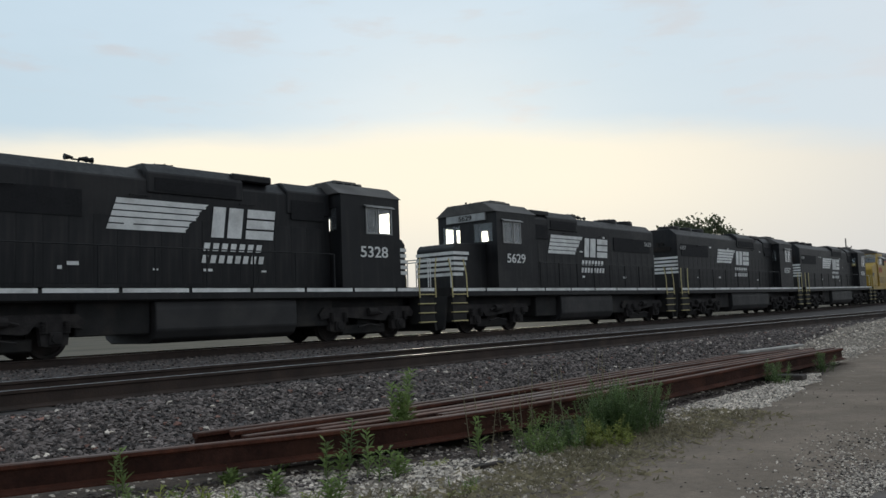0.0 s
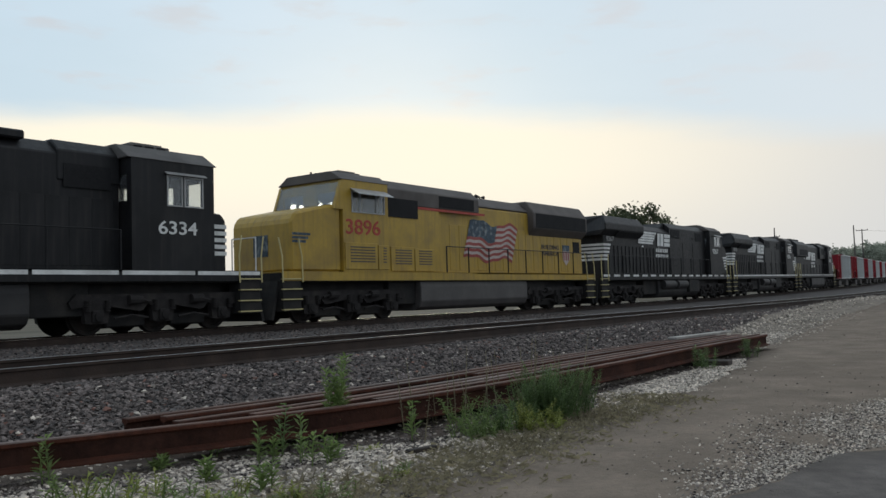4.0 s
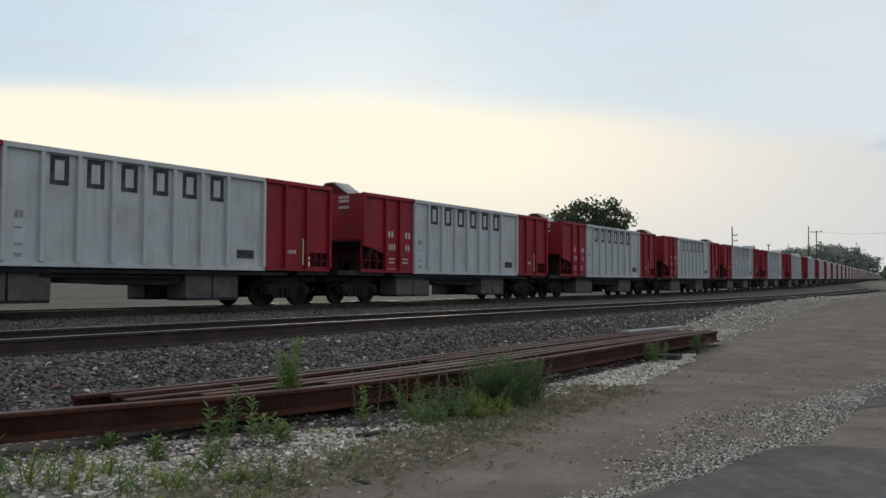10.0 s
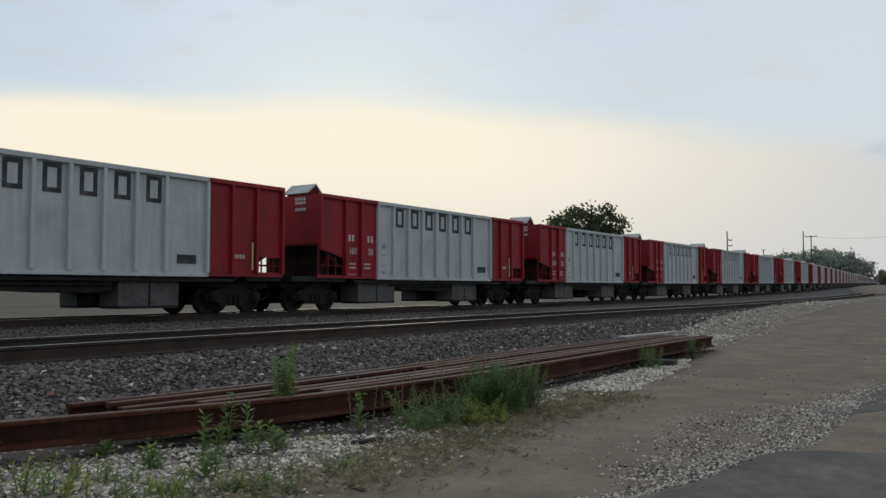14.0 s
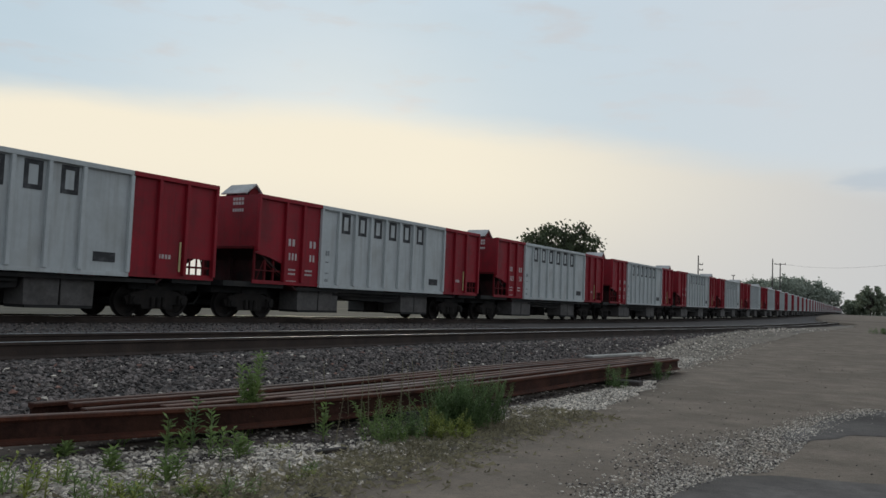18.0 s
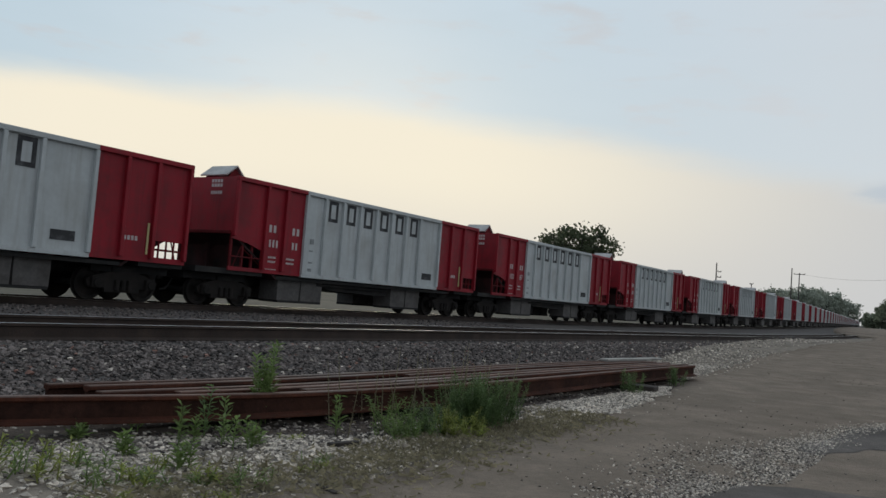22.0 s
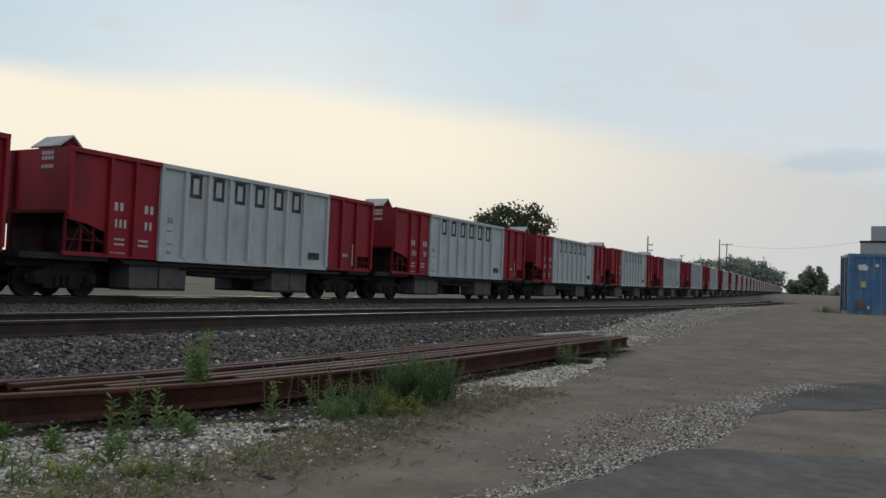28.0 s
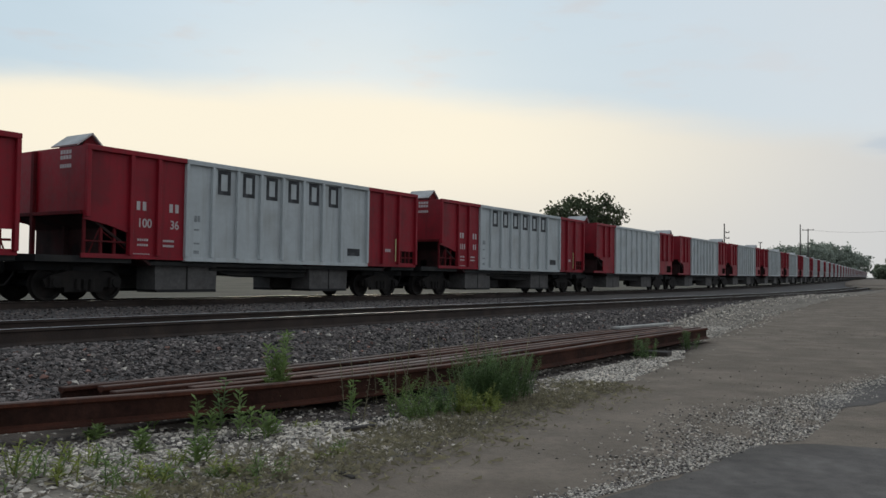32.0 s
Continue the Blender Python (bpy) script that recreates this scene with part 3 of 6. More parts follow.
    if kind != "car":
        for a, b in zip(axles, axles[1:]):
            part("motor_case", shared(("motor_case", round(b - a, 2)), lambda bm: (box(bm, -(b - a) / 2 + 0.12, (b - a) / 2 - 0.12, -0.62, 0.62, 0.16, 0.95, 0.05), box(bm, -(b - a) / 2 + 0.4, (b - a) / 2 - 0.4, -1.0, 1.0, 0.2, 0.5, 0.03)), DARK), DARK, parent, at=pose(xc + (a + b) / 2, 0, 0))
    part("bolster", shared(("bolster", kind), lambda bm: box(bm, -0.3, 0.3, -1.0, 1.0, 0.42 if kind == "car" else 0.5, 0.95, 0.03), DARK), DARK, parent, at=pose(xc, 0, 0))


def coupler(parent, x, sx):
    part("coupler", shared("coupler", lambda bm: (box(bm, -0.75, 0.1, -0.09, 0.09, 0.78, 0.98), box(bm, 0.1, 0.32, -0.17, 0.13, 0.70, 1.05, 0.03)), DARK), DARK, parent, at=pose(x, 0, 0, 0, 0, 0 if sx > 0 else 180))
    part("air_hose", shared("air_hose", lambda bm: bent(bm, [(-0.1, 0.35, 0.95), (0.05, 0.4, 0.65), (0.2, 0.36, 0.42), (0.36, 0.3, 0.4)], 0.03), DARK), DARK, parent, at=pose(x, 0, 0, 0, 0, 0 if sx > 0 else 180))


def bars(parent, name, x0, x1, z0, z1, y, n, mat, near, gap=0.35, label=""):
    """A word too small or not to be lettered, as a row of plain bars."""
    bm = B()
    w = (x1 - x0) / n
    for i in range(n):
        box(bm, x0 + w * i, x0 + w * (i + 1 - gap), -0.003, 0.003, z0, z1)
    return part(name, bm, mat, parent, label, at=pose(0, y, 0))


def striped_emblem(parent, x0, x1, zc, h, y, turned=False):
    """Five white stripes that end in a slanted block emblem over two rows of bars, on the side that faces the lane."""
    at = pose(0, y, 0, 0, 0, 180) if turned else pose(0, -y, 0)
    xm = x0 + (x1 - x0) * 0.52
    for i in range(5):
        z = zc + h / 2 - h * i / 5
        t = h / 5 * 0.80
        a, b = x0 - 0.06 * i, xm - 0.19 * i * h - 0.05 * (i % 2)
        part("stripe", prism(B(), [(a, z), (b + 0.16, z), (b + 0.06, z - t * 0.5), (b + 0.07, z - t), (a - 0.04, z - t)], -0.004, 0.004), WHITE, parent, "white speed stripe", at)
    xm = x0 + (x1 - x0) * 0.565
    w = x1 - xm
    zt, zb = zc + h * 0.46, zc - h * 0.56
    d = (zt - zb) * 0.12
    for a, b in ((0.0, 0.19), (0.245, 0.47)):
        part("emblem_bar", prism(B(), [(xm + a * w + d, zt), (xm + b * w + d, zt), (xm + b * w, zb), (xm + a * w, zb)], -0.004, 0.004), WHITE, parent, "slanted white emblem bar", at)
    for k in range(3):
        za = zt - (zt - zb) * k * 0.355
        u, v = d * (1 - k * 0.355), d * (1 - k * 0.355 - 0.29)
        part("emblem_bar", prism(B(), [(xm + 0.54 * w + u, za), (xm + w + u, za), (xm + w + v, za - (zt - zb) * 0.29), (xm + 0.54 * w + v, za - (zt - zb) * 0.29)], -0.004, 0.004), WHITE, parent, "white emblem bar", at)
    for k, n in ((0, 7), (1, 8)):
        a, b = xm - 0.12 * w - 0.06 * k, xm + 0.84 * w + 0.06 * k
        for q in range(n):
            u0, u1 = a + (b - a) * q / n, a + (b - a) * (q + 0.62) / n
            z0, z1 = zb - 0.38 - 0.34 * k, zb - 0.16 - 0.34 * k
            part("name_bar", prism(B(), [(u0 + 0.05, z1), (u1 + 0.05, z1), (u1, z0), (u0, z0)], -0.004, 0.004), WHITE, parent, at=at)


def handrail(parent, x0, x1, y, n, z0=1.68, z1=2.72, mat=None):
    """Posts and a top rail along a walkway, each post a part."""
    mat = mat or BLACK
    post = shared(("post", round(z1 - z0, 2), mat.name), lambda bm: rod(bm, (0, 0, 0), (0, 0, z1 - z0), 0.028, 6), mat)
    for i in range(n):
        part("stanchion", post, mat, parent, at=pose(x0 + (x1 - x0) * i / (n - 1), y, z0))
    part("handrail", rod(B(), (x0, y, z1), (x1, y, z1), 0.02, 6), mat, parent)


def steps(parent, x, y, sx, sy, deck=1.68, rail=True, mat=None):
    """Corner steps with treads and bent grab rails; sx: which way the step faces along the loco."""
    mat = mat or BLACK
    part("step_well", box(B(), x - 0.38, x + 0.38, y - sy * 0.5 if sy > 0 else y, y if sy > 0 else y + 0.5, 0.42, deck - 0.04), DARK, parent)
    for k in range(4):
        z = 0.46 + k * 0.32
        part("step_tread", box(B(), x - 0.40, x + 0.40, y - 0.06, y + 0.06, z, z + 0.035), YRAIL if rail else mat, parent, "pale worn step edge")
    if rail:
        for dx in (-0.42, 0.42):
            part("grab_rail", bent(B(), [(x + dx + 0.12, y, deck + 1.05), (x + dx, y + sy * 0.03, deck + 0.45), (x + dx, y + sy * 0.05, deck - 0.35)], 0.024), YRAIL, parent, "pale yellow bent grab rail")


def roof_fan(parent, x, z, r=0.62):
    fan = part("roof_fan", shared(("roof_fan", r), lambda bm: (rod(bm, (0, 0, 0), (0, 0, 0.19), r, 24, r * 0.98), rod(bm, (0, 0, 0.19), (0, 0, 0.215), r * 0.98, 24, r * 0.86)), BLACK), BLACK, parent, at=pose(x, 0, z))
    part("fan_guard", shared(("fan_guard", r), lambda bm: [rod(bm, (-r * 0.9 * math.cos(k * 0.52), -r * 0.9 * math.sin(k * 0.52), 0.225), (r * 0.9 * math.cos(k * 0.52), r * 0.9 * math.sin(k * 0.52), 0.225), 0.014, 4) for k in range(6)], STEEL), STEEL, fan)


def horn(parent, x, z):
    """Three trumpets on a short bracket."""
    def make(bm):
        rod(bm, (0, 0, 0), (0, 0, 0.14), 0.03, 6)
        rod(bm, (-0.2, 0, 0.15), (0.2, 0, 0.15), 0.025, 6)
        for dx, d in ((-0.18, -1), (0, 1), (0.18, 1)):
            rod(bm, (dx, 0.3 * dx, 0.18), (dx + 0.22 * d, 0.3 * dx, 0.18), 0.028, 8, 0.085)
    part("horn", shared("horn", make, BLACK), BLACK, parent, at=pose(x, 0, z))


def hood(bm, x0, x1, hw, z0, z1, ch=0.35):
    """A hood with sloped roof edges."""
    return prism(bm, [(-hw, z0), (hw, z0), (hw, z1 - ch), (hw - ch * 1.15, z1), (-hw + ch * 1.15, z1), (-hw, z1 - ch)], x0, x1, "x", 0.03)


def window(parent, x0, x1, z0, z1, y, sy):
    """A cab side window: proud frame with a pane set in it."""
    t = 0.04
    w = part("window", holed([x0 - t, x0, x1, x1 + t], [z0 - t, z0, z1, z1 + t], {(1, 1)}, y - 0.03, y + 0.03, "y"), PALEFRAME, parent, "pale metal window frame")
    w.parent = parent.parent
    part("pane", box(B(), x0, x1, y + sy * 0.004 - 0.004, y + sy * 0.004 + 0.004, z0, z1), GLASS, w)


def holed(cuts_a, cuts_z, holes, d0, d1, axis):
    """A wall with openings, one connected mesh: cells of a grid less the holes, with thickness."""
    bm = B()
    cells = {(i, k) for i in range(len(cuts_a) - 1) for k in range(len(cuts_z) - 1) if (i, k) not in holes}
    vert = {}

    def v(i, k, d):
        if (i, k, d) not in vert:
            vert[i, k, d] = bm.verts.new((cuts_a[i], d, cuts_z[k]) if axis == "y" else (d, cuts_a[i], cuts_z[k]))
        return vert[i, k, d]

    for i, k in cells:
        for d in (d0, d1):
            bm.faces.new((v(i, k, d), v(i + 1, k, d), v(i + 1, k + 1, d), v(i, k + 1, d)))
        for (a, b), (p, q) in (((i - 1, k), ((i, k), (i, k + 1))), ((i + 1, k), ((i + 1, k), (i + 1, k + 1))), ((i, k - 1), ((i, k), (i + 1, k))), ((i, k + 1), ((i, k + 1), (i + 1, k + 1)))):
            if (a, b) not in cells:
                bm.faces.new((v(*p, d0), v(*q, d0), v(*q, d1), v(*p, d1)))
    return bm


def cab_shell(parent, x0, x1, hw, z0, z1, mat, roofmat, roof_ch=0.5, win=(0.60, 0.86), spans=((0.42, 0.58), (0.63, 0.84)), over=0.13):
    """Cab walls built round real window openings, floor, roof with sloped sides."""
    ze = z1 - roof_ch * 0.7
    wz0, wz1 = z0 + (ze - z0) * win[0], z0 + (ze - z0) * win[1]
    L = x1 - x0
    wins = [(x0 + a * L, x0 + b * L) for a, b in spans]
    cuts = [x0] + [q for w in wins for q in w] + [x1]
    for sy in (-1, 1):
        ya, yb = (hw - 0.06, hw) if sy > 0 else (-hw, -hw + 0.06)
        side = part("cab_side", holed(cuts, [z0, wz0, wz1, ze], {(2 * k + 1, 1) for k in range(len(wins))}, ya, yb, "y"), mat, parent)
        for a, b in wins:
            window(side, a, b, wz0, wz1, sy * hw, sy)
        part("sunshade", prism(B(), [(0, 0), (sy * over, -0.55 * over), (sy * over, -0.55 * over - 0.02), (0, -0.03)], wins[0][0] - 0.1, wins[-1][1] + 0.1, "x"), PALEFRAME, parent, "pale sheet sunshade over the cab windows", at=pose(0, sy * hw, wz1 + 0.14))
    for xe, t in ((x0, 0.06), (x1, -0.06)):
        xa, xb = min(xe, xe + t), max(xe, xe + t)
        ys = [-hw + 0.06, -hw + 0.22, -0.35, 0.35, hw - 0.22, hw - 0.06]
        part("cab_end", holed(ys, [z0, wz0 + 0.05, wz1, ze], {(1, 1), (3, 1)}, xa, xb, "x"), mat, parent)
        for ya, yb in ((-hw + 0.22, -0.35), (0.35, hw - 0.22)):
            part("end_pane", box(B(), xa + 0.02, xb - 0.02, ya, yb, wz0 + 0.05, wz1), GLASS, parent)
    part("cab_roof", prism(B(), [(-hw - 0.04, ze), (-hw + roof_ch, z1), (hw - roof_ch, z1), (hw + 0.04, ze)], x0 - 0.1, x1 + 0.1, "x", 0.02), roofmat, parent)
    part("cab_floor", box(B(), x0, x1, -hw + 0.06, hw - 0.06, z0, z0 + 0.05), DARK, parent)
    box_ = part("roof_box", box(B(), x0 + 0.18 * L, x0 + 0.68 * L, -0.62, 0.62, z1, z1 + 0.14, 0.03), roofmat, parent, "dusty air-conditioner box on the cab roof")
    part("box_lid", box(B(), x0 + 0.24 * L, x0 + 0.62 * L, -0.5, 0.5, z1 + 0.14, z1 + 0.20, 0.02), DUSTROOF, box_)
    for k in range(3):
        part("box_vent", box(B(), x0 + (0.24 + 0.14 * k) * L, x0 + (0.34 + 0.14 * k) * L, -0.632, -0.618, z1 + 0.03, z1 + 0.11), GRILLE, box_)
    for u, r in ((0.8, 0.035), (0.9, 0.05)):
        part("roof_antenna", rod(B(), (x0 + u * L, -0.2, z1 - 0.02), (x0 + u * L, -0.2, z1 + 0.13), r, 8, r * 0.6), DARK, parent)


def end_stripes(parent, x, zc, sx, hw, w=None):
    """White stripes with a dark emblem gap across a hood end."""
    for k in range(5):
        z = zc + 0.36 - 0.2 * k
        part("end_stripe", box(B(), x - 0.004, x + 0.004, -hw, hw, z - 0.06, z + 0.06), WHITE, parent, "white hood-end stripe")
    for sy in (-1, 1):
        for k in range(5):
            z = zc + 0.36 - 0.2 * k
            part("corner_stripe", box(B(), min(x, x - sx * (0.9 - 0.1 * k)), max(x, x - sx * (0.9 - 0.1 * k)), sy * hw - 0.004, sy * hw + 0.004, z - 0.06, z + 0.06), WHITE, parent)


def frame_sill(parent, L, half, deck, stripe, mat, hw=1.52):
    part("underframe", box(B(), -half, half, -hw + 0.1, hw - 0.1, deck - 0.34, deck - 0.02, 0.02), DARK, parent)
    part("walkway", box(B(), -half, half, -hw, hw, deck - 0.05, deck), DARK if stripe else mat, parent)
    part("centre_sill", box(B(), -half + 0.3, half - 0.3, -0.6, 0.6, 0.75, deck - 0.3), DARK, parent)
    for x0, x1 in ((-half + 1.0, -half + 6.0), (half - 6.0, half - 1.0)):
        for sy in (-1, 1):
            part("equipment_skirt", box(B(), x0, x1, sy * 0.8 - 0.1, sy * 0.8 + 0.1, 0.95, deck - 0.28, 0.02), DARK, parent)
    part("pilot", prism(B(), [(half - 0.06, deck - 0.3), (half + 0.02, deck - 0.3), (half + 0.3, 0.18), (half + 0.2, 0.15)], -1.3, 1.3), DARK, parent)
    part("pilot", prism(B(), [(-half + 0.06, deck - 0.3), (-half - 0.02, deck - 0.3), (-half - 0.3, 0.18), (-half - 0.2, 0.15)], -1.3, 1.3), DARK, parent)
    for sy in (-1, 1):
        if stripe:
            n, cutback = (17, 0.26) if stripe == "dashes" else (9, 0.05)
            w = 2 * half / n
            for i in range(n if sy < 0 or n == 9 else 0):
                part("sill_stripe", box(B(), -half + w * i + cutback, -half + w * (i + 1) - cutback, sy * (hw + 0.004) - 0.004, sy * (hw + 0.004) + 0.004, deck - 0.13, deck - 0.02), WHITE, parent, "white reflective sill stripe")
        part("side_sill", box(B(), -half, half, sy * hw - 0.02 - 0.02 * sy, sy * hw + 0.02 - 0.02 * sy, deck - 0.3, deck - 0.002), mat if not stripe else BLACK, parent)


def hood_marks(parent, x0, x1, y, seed):
    """Small pale stencils and stickers that cannot be read, and a ladder-side grab iron or two."""
    rnd = random.Random(seed)
    for k in range(7):
        x, z, w = rnd.uniform(x0, x1), rnd.choice((2.15, 2.25, 3.3, 4.02)), rnd.uniform(0.1, 0.3)
        part("stencil_bar", box(B(), x, x + w, y - 0.004, y + 0.004, z, z + rnd.uniform(0.05, 0.1)), WHITE, parent)
    for k in range(3):
        x = x0 + (x1 - x0) * (k + 0.5) / 3
        part("grab_iron", bent(B(), [(x, y, 4.1), (x, y + math.copysign(0.08, y), 4.1), (x + 0.5, y + math.copysign(0.08, y), 4.1), (x + 0.5, y, 4.1)], 0.014), BLACK, parent)


def fuel_tank(parent, x0, x1, zt=1.34, zb=0.24, hw=1.38, mat=None):
    pts = [(-hw + 0.05, zt), (-hw, zt - 0.2), (-hw, zb + 0.35), (-hw + 0.12, zb + 0.12), (-hw + 0.4, zb), (hw - 0.4, zb), (hw - 0.12, zb + 0.12), (hw, zb + 0.35), (hw, zt - 0.2), (hw - 0.05, zt)]
    part("fuel_tank", prism(B(), pts, x0, x1, "x", 0.03), mat or TANK, parent, "dusty rounded steel fuel tank")
    for a, b in ((x0 - 2.0, x0 - 0.03), (x1 + 0.03, x1 + 1.6)):
        part("equipment_box", box(B(), a, b, -1.15, 1.15, 0.5, 1.4, 0.03), DARK, parent)


def emd_loco(length, axles6, number, cab_first, label, tank, logo, fans, hump, nose=1.7, porch=0.85):
    """Hood locomotive with a square cab near its +x end and a low short hood; turned about for cab-first units."""
    e = new("diesel_locomotive")
    tagged(e, label, "locomotive", "locomotives of the train")
    half = length / 2 - 0.45
    deck, ht = 1.68, 4.97 if axles6 else 4.89
    frame_sill(e, length, half, deck, True, BLACK)
    cab1 = half - nose
    cab0 = cab1 - 2.65
    hood0 = -half + 0.95
    long_ = hood(B(), hood0, cab0 - 0.02, 0.98, deck, ht)
    part("long_hood", long_, BLACK, e, "black hood with access doors")
    # door seams, latches and raised panels along the hood
    nd = int((cab0 - hood0) / 0.62)
    for sy in (-1, 1):
        for i in range(nd if sy == (1 if cab_first else -1) else 0):
            x = hood0 + 0.15 + i * 0.62
            if x + 0.5 > cab0 - 0.2:
                break
            part("hood_door", shared("hood_door", lambda bm: box(bm, 0.015, 0.595, -0.012, 0.012, 0, 1.75, 0.004), BLACK), BLACK, e, at=pose(x, sy * 0.975, deck + 0.12))
        part("radiator_grille", box(B(), hood0 + 0.5, hood0 + 4.2, sy * 0.99 - 0.02, sy * 0.99 + 0.02, 3.45, 4.12), GRILLE, e)
    part("air_filter_hatch", hood(B(), cab0 - 1.75, cab0 - 0.02, 1.02, 3.95, ht + 0.05, 0.3), BLACK, e)
    for sy in (-1, 1):
        part("filter_grille", box(B(), cab0 - 1.6, cab0 - 0.3, sy * 1.015 - 0.022, sy * 1.015 + 0.022, 3.78, 4.38), GRILLE, e, "dark recessed filter grille")
        part("brake_grille", box(B(), hump[0] + 0.2, hump[1] - 0.25, sy * 1.035 - 0.012, sy * 1.035 + 0.012, 4.27, 4.62), GRILLE, e)
    part("brake_bulge", hood(B(), hump[0], hump[1], 1.03, 4.2, ht + 0.14, 0.28), BLACK, e)
    for x in fans:
        roof_fan(e, x, ht - 0.01)
    part("filter_box", box(B(), hump[1] - 0.3, hump[1] + 1.1, -0.95, 0.95, ht - 0.1, ht + 0.12, 0.04), BLACK, e)
    horn(e, -2.6 if cab_first else -4.85 if axles6 else -3.25, ht + 0.02)
    cab_shell(e, cab0, cab1, 1.5, deck, 5.08, BLACK, DUSTROOF, 0.6)
    part("nose", prism(B(), [(cab1, deck), (half - porch, deck), (half - porch, 3.2), (half - porch - 0.15, 3.38), (cab1, 3.46)], -0.95, 0.95, "y", 0.04), BLACK, e)
    end_stripes(e, half - porch + 0.015, 2.65, 1, 0.955)
    for sy in (-1, 1):
        part("porch_rail", bent(B(), [(half - 0.1, sy * 1.4, deck), (half - 0.1, sy * 1.4, 2.7), (half - 0.1, sy * 0.3, 2.7), (half - 0.1, sy * 0.3, deck)], 0.022), WHITE, e, "pale painted porch rail")
    part("number_board", box(B(), cab1 - 0.02, cab1 + 0.08, -1.0, 1.0, 4.36, 4.66, 0.01), PALEFRAME, e, "pale number board over the windscreen")
    lettering(number, 0.27, DARK, e, pose(cab1 + 0.088, 0, 4.5, 90, 0, 90))
    lettering(number, 0.30, PALEFRAME, e, side_pose(hood0 + 0.7, 3.9, (1 if cab_first else -1) * 1.02, not cab_first), "hood_number")
    end_stripes(e, hood0 - 0.012, 3.0, -1, 0.97)
    part("number_board", box(B(), hood0 - 0.05, hood0 + 0.1, -0.62, 0.62, 3.72, 3.98), STEEL, e)
    for dy in (-0.13, 0.13):
        part("headlight", rod(B(), (hood0 - 0.06, dy, 4.15), (hood0 + 0.02, dy, 4.15), 0.1, 12), STEEL, e)
    for sy in (-1, 1):
        handrail(e, hood0 - 0.2, cab0 - 0.3, sy * 1.46, 9)
        steps(e, half - 0.42, sy * 1.5, 1, sy)
        steps(e, -half + 0.42, sy * 1.5, -1, sy)
        lettering(number, 0.5, WHITE, e, side_pose((cab0 + cab1) / 2 + 0.1, 2.82, sy * 1.507, sy < 0))
    striped_emblem(e, logo[0], logo[1], 3.58, 0.85, 1.005, cab_first)
    hood_marks(e, hood0 + 0.4, cab0 - 1.8, (1 if cab_first else -1) * 1.0, len(label))
    fuel_tank(e, tank[0], tank[1])
    part("air_reservoir", rod(B(), (tank[0] + 0.3, -1.2, 1.42), (tank[1] - 0.2, -1.2, 1.42), 0.16, 12), TANK, e)
    if axles6:
        truck(e, half - 3.25, (-1.95, 0, 1.95), 0.51, "loco")
        truck(e, -half + 3.35, (-1.95, 0, 1.95), 0.51, "loco")
    else:
        truck(e, half - 3.0, (-1.37, 1.37), 0.51, "loco2")
        truck(e, -half + 3.0, (-1.37, 1.37), 0.51, "loco2")
    coupler(e, half, 1)
    coupler(e, -half, -1)
    return e


def wide_cab(parent, x0, half, mat, roofmat, deck=1.68, hw=1.53, top=5.05, spans=((0.38, 0.60), (0.66, 0.92)), over=0.18):
    """Wide-nosed cab at the +x end: slanted windscreen, full-width nose."""
    x1 = x0 + 2.35
    cab_shell(parent, x0, x1, hw, deck, top, mat, roofmat, 0.45, (0.66, 0.87), spans, over)
    # windscreen slope and nose
    part("windscreen_pillar", prism(B(), [(x1, 3.8), (x1 + 0.42, 3.8), (x1 + 0.05, top - 0.35), (x1, top - 0.35)], -hw, -hw + 0.12), mat, parent)
    part("windscreen_pillar", prism(B(), [(x1, 3.8), (x1 + 0.42, 3.8), (x1 + 0.05, top - 0.35), (x1, top - 0.35)], hw - 0.12, hw), mat, parent)
    part("windscreen", prism(B(), [(x1 + 0.34, 3.86), (x1 + 0.38, 3.86), (x1 + 0.07, top - 0.4), (x1 + 0.03, top - 0.4)], -hw + 0.12, hw - 0.12), GLASS, parent)
    part("nose", prism(B(), [(x1, deck), (half - 0.45, deck), (half - 0.45, 3.3), (half - 0.66, 3.6), (x1 + 0.42, 3.95), (x1, 3.95)], -hw + 0.1, hw - 0.1, "y", 0.08), mat, parent)
    return x1


